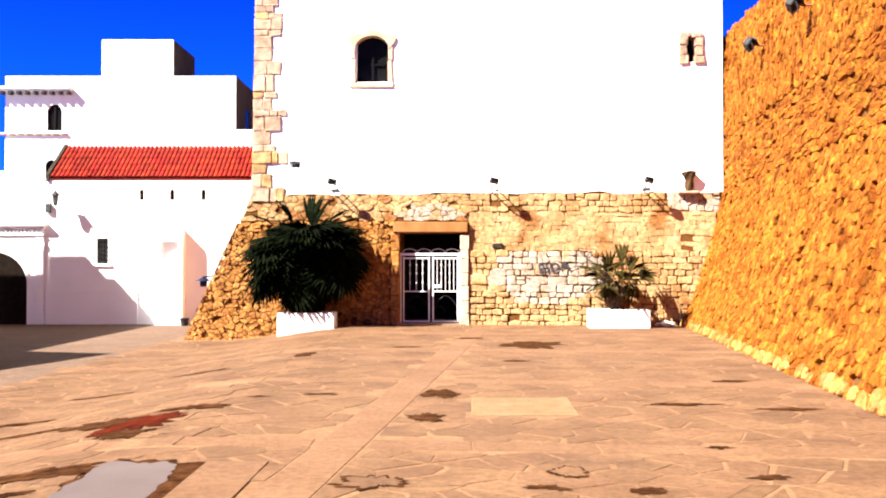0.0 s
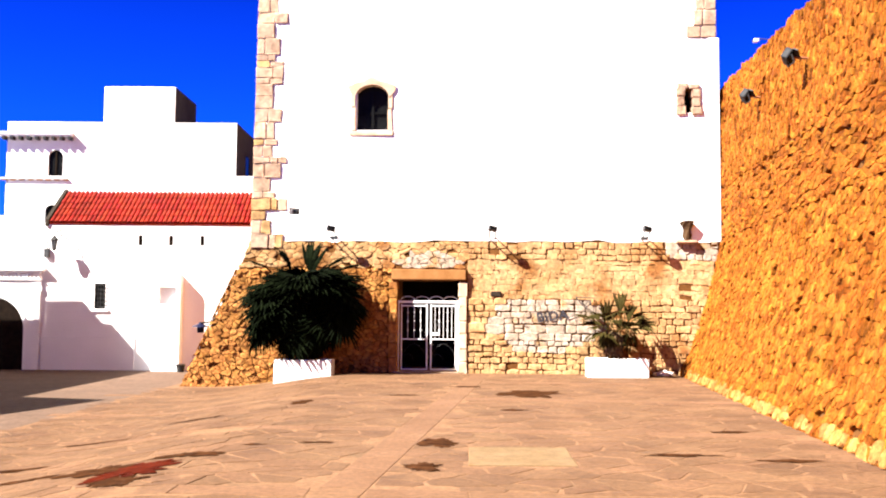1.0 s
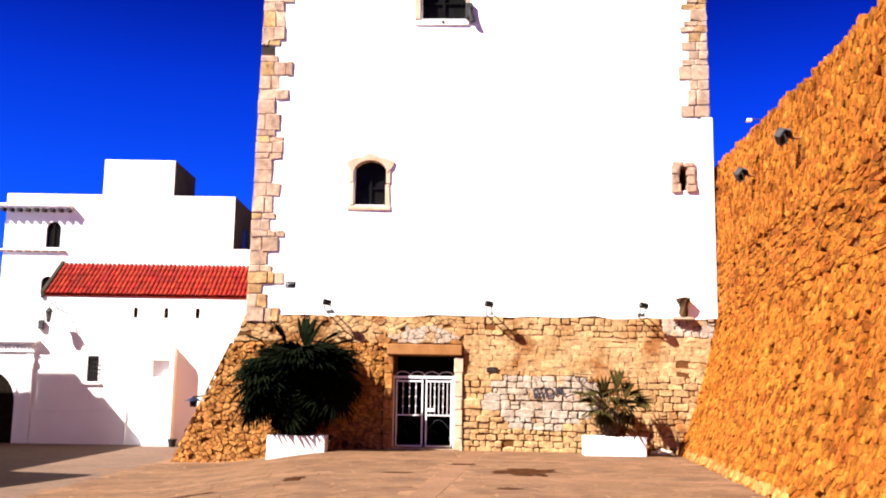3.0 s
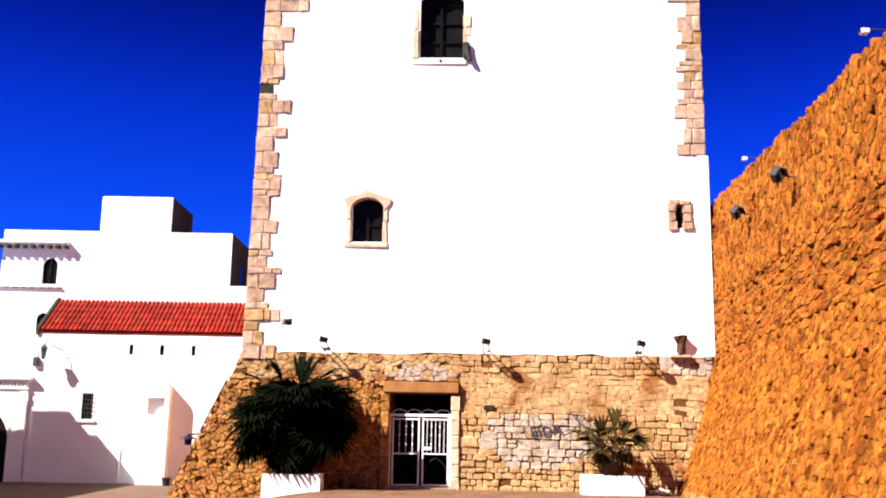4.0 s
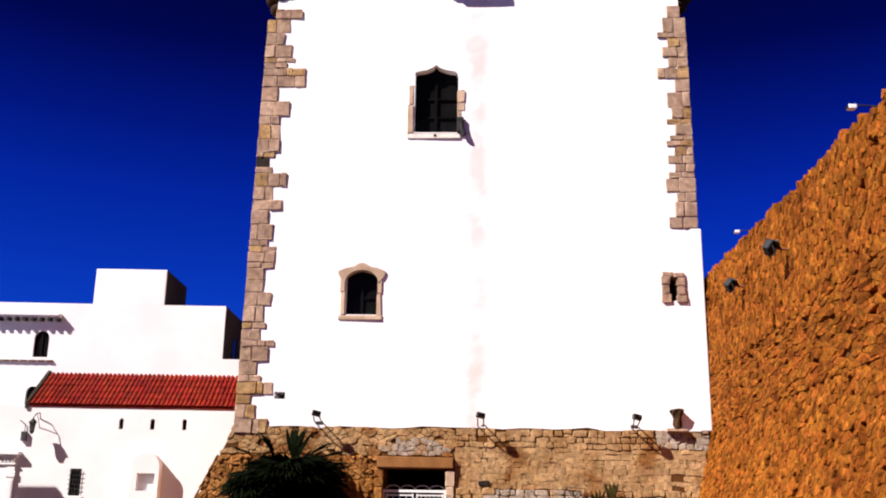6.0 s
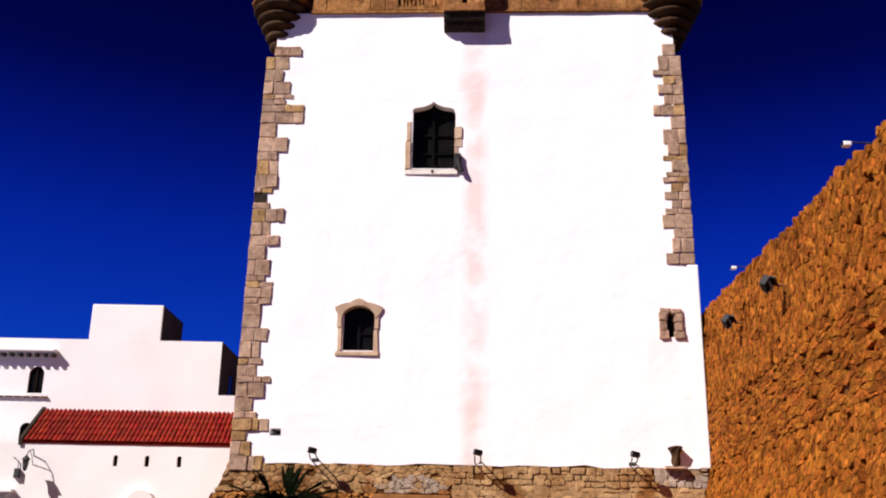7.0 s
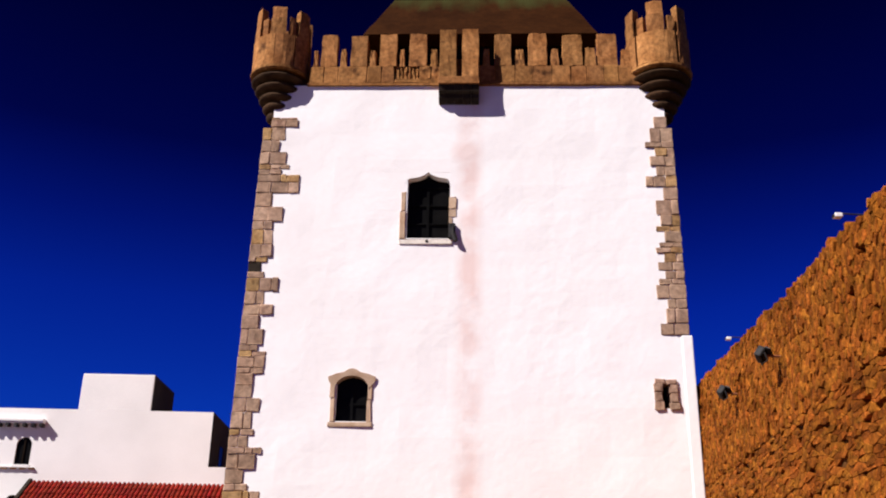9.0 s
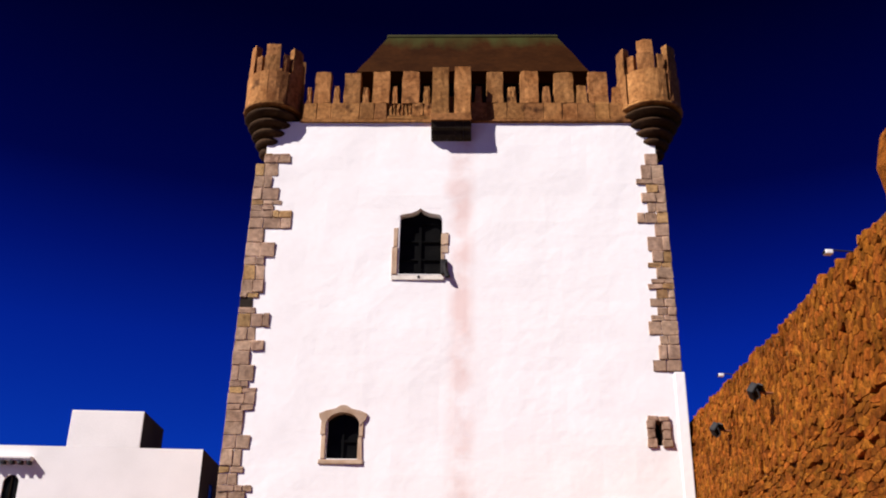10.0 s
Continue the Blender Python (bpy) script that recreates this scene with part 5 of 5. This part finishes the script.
# ---- painted scrawl on the rubble wall ----
def scrawl():
    g = new("scrawl")
    g.parent = tower
    g["label"] = "black sprayed letters on old whitewash"
    text = bpy.data.curves.new("letters", "FONT")
    text.body, text.size, text.extrude, text.offset = "BiDA", 0.36, 0.002, 0.008
    text.space_character = 1.12
    tmp = bpy.data.objects.new("letters", text)
    me = bpy.data.meshes.new_from_object(tmp)
    bpy.data.objects.remove(tmp)
    me.materials.append(INK)
    ob = new("letters", me)
    ob.parent = g
    ob.matrix_local = pose(2.66, -0.078, 1.42, 90) @ pose(0, 0, 0, 0, 0, 8)
    part("mark", rod([(3.72, -0.07, 2.12), (4.22, -0.07, 2.1), (4.2, -0.07, 1.72), (3.95, -0.07, 1.85), (3.72, -0.07, 2.12)], 0.012, 4), INK, g)
    part("mark", rod([(3.88, -0.07, 2.0), (3.98, -0.07, 1.9), (4.06, -0.07, 2.04), (4.12, -0.07, 1.92)], 0.012, 4), INK, g)
    part("mark", rod([(2.28, -0.07, 1.5), (2.22, -0.07, 1.4), (2.35, -0.07, 1.36)], 0.012, 4), INK, g)
    part("mark", rod([(3.5, -0.07, 1.55), (3.72, -0.07, 1.62), (3.7, -0.07, 1.45)], 0.012, 4), INK, g)


scrawl()


# ---- stones of the tower base ----
def tower_stones():
    rng = random.Random(77)
    flat = (Vector((1, 0, 0)), Vector((0, 0, 1)), Vector((0, -1, 0)))

    def place(a, z):
        return Vector((a, -0.004, z)), *flat

    # battered side: small orange rubble with deep gaps
    left = rubble(rng, base_left(-0.7), DOOR[0] - 0.2, -0.6, 2.9, 0.17, 0.12, 0.035)
    # beside the gate: uneven courses below, flush stones smeared with lime above
    low = coursed(rng, DOOR[1] + 0.22, 7.5, -0.3, 2.05)
    mid = coursed(rng, DOOR[1] + 0.22, 7.5, 2.05, 3.15, 0.1, 0.2, (-0.008, 0.006))
    top = rubble(rng, base_left(2.9), DOOR[1] + 0.2, 2.9, BASE_TOP, 0.22, 0.14, 0.03)
    top += coursed(rng, DOOR[1] + 0.22, 7.6, 3.15, BASE_TOP, 0.11, 0.17)

    def fitted(cells):
        cells = [[(max(x, base_left(z) - 0.02 - rng.uniform(0, 0.07)), z) for x, z in c] for c in cells]
        return [c for c in cells if max(x for x, _ in c) - min(x for x, _ in c) > 0.09]

    def limed(c):
        n = len(c)
        a, z = sum(p[0] for p in c) / n, sum(p[1] for p in c) / n
        blur = 0.5 * noise.noise((a * 1.3, z * 1.3, 0.2))
        return ((a + 0.3) / 0.9) ** 2 + ((z - 3.1) / 0.22) ** 2 + blur < 1 or ((a - 2.9) / 1.6) ** 2 + ((z - 1.4) / 0.8) ** 2 + blur < 1 or (a > 6.2 and z > 2.9)

    left, top = fitted(left), fitted(top)
    set_rubble("stone", left, place, OCHRE, tower, lambda a, z: a < -4.2, 0.06, rng, 90, 0.04)
    set_rubble("stone", [c for c in top if limed(c)], place, WASHED, tower, lambda a, z: True, 0.03, rng, 20, 0.0)
    set_rubble("stone", [c for c in top if not limed(c)], place, PALE_OCHRE, tower, lambda a, z: True, 0.035, rng, 40, 0.03)
    set_rubble("stone", mid, place, PALE_OCHRE, tower, lambda a, z: True, 0.016, rng, 30, 0.012)
    set_rubble("stone", [c for c in low if limed(c)], place, WASHED, tower, lambda a, z: True, 0.042, rng, 50, 0.0)
    set_rubble("stone", [c for c in low if not limed(c)], place, PALE_OCHRE, tower, lambda a, z: True, 0.05, rng, 60, 0.02)
    # no recess here: a near-black block paints the hole's darkness
    part("socket", ashlar(1.38, 1.66, -0.066, 0.0, 2.12, 2.27, rng), BLACK_STONE_SHADE, tower, "near-black block standing in for a shaded hole")
    for u in (DOOR[0] - 0.1, DOOR[1] + 0.1):
        z = 0.0
        while z < 2.5:
            h = min(rng.uniform(0.25, 0.45), 2.56 - z)
            part("door_jamb", ashlar(u - 0.13, u + 0.1, -0.1, 0.45, z, z + h - 0.012, rng), SANDSTONE if u > 0 else OCHRE, tower)
            z += h


tower_stones()


# ---- stones of the rampart ----
def rampart_stones():
    rng = random.Random(88)
    cells = rubble(rng, 3.0, 26.6, -0.1, WALL_KNEE, 0.15, 0.12, 0.014)
    cells += rubble(rng, 3.0, 28.2, WALL_KNEE, 5.1, 0.3, 0.09, 0.014)
    cells += rubble(rng, 3.0, 28.2, 5.1, 8.2, 0.12, 0.15, 0.016)
    cells = [c for c in cells if max(z for _, z in c) < wall_top(c[0][0]) + 0.02]
    set_rubble("stone", cells, on_rampart, ORANGE, wall_east, lambda a, z: 9.8 < a < 13.2 and z < 2.2, 0.036, rng, 300, 0.06, 0.14, 0.2)
    # paler boulders along the foot
    foot, y = [], 8.0
    while y < 25.5:
        w = rng.uniform(0.16, 0.42)
        foot.append((y + w / 2, rng.uniform(0.04, 0.1), w * 0.94, rng.uniform(0.16, 0.3)))
        y += w + (rng.uniform(0.03, 0.12) if rng.random() < 0.3 else 0)
    lay("foot_stone", foot, on_rampart, ROUND_STONES, OCHRE, wall_east, lambda a, z: a < 16, 0.06, rng, 40, 0.06, 12.0)
    # worn coping stones along the crest
    cap = []
    y = 3.1
    while y < 28.2:
        w = rng.uniform(0.2, 0.5)
        cap.append((y + w / 2, 0, w, rng.uniform(0.3, 0.5)))
        y += w

    def crest(a, z):
        return Vector((wall_x(a, 7.0) + 0.22, a, wall_top(a) - 0.03)), Vector((0, 1, 0)), Vector((1, 0, 0)), Vector((0, 0, 1))

    lay("coping_stone", cap, crest, ROUND_STONES, ORANGE, wall_east, lambda a, z: a > 10, 0.08, rng, 80, 0.1)
    # a broken raised block of the parapet
    bm = box(wall_x(8, 7) - 0.02, wall_x(8, 7) + 1.2, 5.0, 10.55, 6.9, 8.0, 0.12)
    bmesh.ops.subdivide_edges(bm, edges=bm.edges[:], cuts=4, use_grid_fill=True)
    for v in bm.verts:
        v.co += Vector([noise.noise(v.co * 2.3 + Vector((i * 7.1, 0, 0))) * 0.08 for i in range(3)])
    part("parapet_block", bm, ORANGE, wall_east, "broken raised block of the parapet")


rampart_stones()


# ---- flagstones ----
def strip_x(y):
    return -0.5 + 0.118 * (y - 12.5)


BANDS_Y = (8.75, 13.6, 18.6, 23.2)


def banded(x, y):
    """Distance to the nearest smooth band of the paving; below nought inside one."""
    d = abs(x - strip_x(y)) - 0.24
    for b in BANDS_Y:
        d = min(d, abs(y - b + 0.1 * x) - 0.22)
    return d


PATCH = (0.36, 1.5, 10.45, 11.85)


def slab_mesh(poly, z, t, edge=0.012):
    """A flag with a worn, bevelled rim."""
    n = len(poly)
    cx, cy = sum(p[0] for p in poly) / n, sum(p[1] for p in poly) / n
    size = max(0.1, sum(math.dist(p, (cx, cy)) for p in poly) / n)
    k = 1 - edge / size
    verts = [(x, y, z - 0.03) for x, y in poly] + [(x, y, z + t * 0.6) for x, y in poly] + [(cx + (x - cx) * k, cy + (y - cy) * k, z + t) for x, y in poly]
    faces = [tuple(range(2 * n, 3 * n))]
    for r in (0, 1):
        for i in range(n):
            j = (i + 1) % n
            faces.append((r * n + i, r * n + j, (r + 1) * n + j, (r + 1) * n + i))
    return verts, faces


def flagstones():
    rng = random.Random(19)
    all_v, all_f, made = [], [], 0
    for poly in rubble(rng, -7.6, 7.0, 5.6, 26.4, 0.46, 0.4, 0.04):
        n = len(poly)
        sx, sy = sum(p[0] for p in poly) / n, sum(p[1] for p in poly) / n
        if sx > wall_x(sy, 0) + 0.2 or banded(sx, sy) < 0.0 or (PATCH[0] < sx < PATCH[1] and PATCH[2] < sy < PATCH[3]):
            continue
        s = strip_x(sy)
        side = 1 if sx < s else -1
        poly = clip(poly, (side, -side * 0.118), side * (s - 0.118 * sy) - 0.25)
        for b in BANDS_Y:
            side = 1 if sy + 0.1 * sx < b else -1
            poly = clip(poly, (side * 0.1, side), side * b - 0.24)
        poly = clip(poly, (1, -WALL_SLOPE), wall_x(10.5, 0) - WALL_SLOPE * 10.5 - 0.03)
        if PATCH[2] < sy < PATCH[3]:
            poly = clip(poly, (1, 0), PATCH[0] - 0.03) if sx < PATCH[0] else clip(poly, (-1, 0), -PATCH[1] - 0.03)
        elif PATCH[0] < sx < PATCH[1]:
            poly = clip(poly, (0, 1), PATCH[2] - 0.03) if sy < PATCH[2] else clip(poly, (0, -1), -PATCH[3] - 0.03)
        if len(poly) < 3:
            continue
        poly = [(px + rng.uniform(-0.012, 0.012), py + rng.uniform(-0.012, 0.012)) for px, py in poly]
        v, f = slab_mesh(poly, 0.0, rng.uniform(0.003, 0.007))
        v = [(px, py, pz + fall(px)) for px, py, pz in v]
        if made < 300 and sy < 11.5 and -5.6 < sx:
            ob = new("flagstone", mesh_of("flagstone", v, f, PAVER))
            ob.parent = ground
            made += 1
        else:
            k = len(all_v)
            all_v += v
            all_f += [tuple(q + k for q in face) for face in f]
    ob = new("flagstone_field", mesh_of("flagstone_field", all_v, all_f, PAVER))
    ob.parent = ground
    ob["kind"] = "stuff"
    # smooth bands between the fields
    y = 5.5
    while y < 26.0:
        l = rng.uniform(0.7, 1.3)
        y1 = min(y + l, 26.2)
        poly = [(strip_x(y) - 0.23, y), (strip_x(y) + 0.23, y), (strip_x(y1) + 0.23, y1 - 0.012), (strip_x(y1) - 0.23, y1 - 0.012)]
        v, f = slab_mesh(poly, 0.0, 0.006)
        part("band_stone", mesh_of("band_stone", v, f, BAND), BAND, ground)
        y = y1
    for b in BANDS_Y:
        for side in (-1, 1):
            x = strip_x(b) + side * 0.26
            while (x > -7.5) if side < 0 else (x < wall_x(b, 0) - 0.6):
                x1 = x + side * rng.uniform(0.7, 1.3)
                lo, hi = min(x, x1), max(x, x1) - 0.012
                poly = [(lo, b - 0.1 * lo - 0.21), (hi, b - 0.1 * hi - 0.21), (hi, b - 0.1 * hi + 0.21), (lo, b - 0.1 * lo + 0.21)]
                v, f = slab_mesh(poly, 0.0, 0.006)
                v = [(px, py, pz + fall(px)) for px, py, pz in v]
                part("band_stone", mesh_of("band_stone", v, f, BAND), BAND, ground)
                x = x1
    v, f = slab_mesh([(PATCH[0] - 0.05, PATCH[2]), (PATCH[1], PATCH[2]), (PATCH[1] + 0.05, PATCH[3]), (PATCH[0], PATCH[3])], 0.0, 0.012)
    part("repair_slab", mesh_of("repair_slab", v, f, SLAB), SLAB, ground, "pale repair slab with a yellow stain")
    v, f = slab_mesh([(-1.98, 6.2), (-1.5, 6.2), (-1.46, 8.0), (-1.98, 8.0)], 0.003, 0.009)
    part("repair_slab", mesh_of("repair_slab", v, f, BAND), BAND, ground, "pale repair slab")


flagstones()


def blot(name, cx, cy, rx, ry, material, seed, label, z=0.0115, turn=0.0, points=64, ragged=0.75, level=False, square=False):
    """A flat stain or puddle with a ragged rim, lying on the paving."""
    verts, faces = [(0, 0, 0)], []
    c, s = math.cos(turn), math.sin(turn)
    for i in range(points):
        a = math.tau * i / points
        r = 1 + ragged * noise.noise((math.cos(a) * 1.7 + seed * 3.1, math.sin(a) * 1.7, seed)) + ragged * 0.6 * noise.noise((math.cos(a) * 5 + seed, math.sin(a) * 5, seed)) + ragged * 0.35 * noise.noise((math.cos(a) * 14 + seed, math.sin(a) * 14, seed))
        r = max(r, 0.15)
        if square:
            r /= (abs(math.cos(a)) ** 5 + abs(math.sin(a)) ** 5) ** 0.2
        x, y = rx * r * math.cos(a), ry * r * math.sin(a)
        verts.append((x * c - y * s, x * s + y * c, 0))
    faces = [(0, i + 1, (i + 1) % points + 1) for i in range(points)]
    verts = [(x, y, 0 if level else fall(cx + x) - fall(cx)) for x, y, _ in verts]
    ob = part(name, mesh_of(name, verts, faces, material), material, ground, label)
    ob.location = (cx, cy, z + (0 if level else fall(cx)))
    return ob


BLOTS = [(2.8, 11.29, 0.4, 0.09), (4.1, 13.54, 0.2, 0.1), (1.75, 19.8, 0.55, 0.7), (-2.58, 17.65, 0.16, 0.35), (-2.32, 11.97, 0.14, 0.07), (-0.17, 10.33, 0.2, 0.28),
         (0.0, 12.2, 0.22, 0.35), (-4.75, 11.0, 0.35, 0.1), (1.25, 16.4, 0.2, 0.12), (3.95, 10.9, 0.3, 0.09), (1.5, 6.95, 0.14, 0.1), (0.75, 7.05, 0.16, 0.08), (2.5, 8.6, 0.12, 0.06),
         (-5.6, 12.2, 0.5, 0.12), (-5.3, 14.6, 0.5, 0.1), (-4.2, 16.4, 0.5, 0.1), (2.55, 7.4, 0.16, 0.06), (-1.6, 12.2, 0.2, 0.06), (0.6, 21.5, 0.35, 0.15), (-0.7, 19.2, 0.25, 0.1)]
for i, (x, y, rx, ry) in enumerate(BLOTS):
    blot("stain", x, y, rx, ry, STAIN, i + 1.3, "dark damp patch on the paving")
blot("stain", -3.25, 10.35, 0.34, 0.5, RED_STAIN, 30.5, "dark red patch on the paving", 0.0125, -0.3)
blot("stain", -3.75, 10.75, 0.42, 0.3, STAIN, 31.5, "dark damp patch on the paving", 0.0115)
blot("stain", -3.25, 9.7, 0.25, 0.3, STAIN, 32.5, "dark damp patch on the paving", 0.0115)
blot("stain", -2.95, 11.3, 0.35, 0.2, STAIN, 33.5, "dark damp patch on the paving", 0.0115)
blot("stain", -2.36, 7.25, 0.5, 0.86, STAIN, 50.1, "wet margin of the puddle", 0.0115, 0.04, ragged=0.28, square=True)
blot("stain", -3.35, 7.9, 0.5, 0.22, STAIN, 52.1, "dark damp patch on the paving", 0.0115)
blot("stain", -3.3, 7.1, 0.3, 0.1, STAIN, 53.1, "dark damp patch on the paving", 0.0115)
blot("puddle", -2.46, 7.2, 0.34, 0.76, WATER, 41.2, "shallow puddle mirroring the white tower", 0.0135, 0.04, ragged=0.16, level=True, square=True)
blot("stain", -0.52, 7.22, 0.27, 0.24, STAIN, 60.2, "damp ring on the paving", 0.0115)
blot("stain", -0.52, 7.22, 0.22, 0.19, PAVER, 60.2, "dried pale patch", 0.0145)
blot("stain", 1.02, 7.6, 0.17, 0.2, STAIN, 63.2, "damp ring on the paving", 0.0115, ragged=0.4)
blot("stain", 1.02, 7.6, 0.14, 0.16, PAVER, 63.2, "dried pale patch", 0.0145, ragged=0.4)
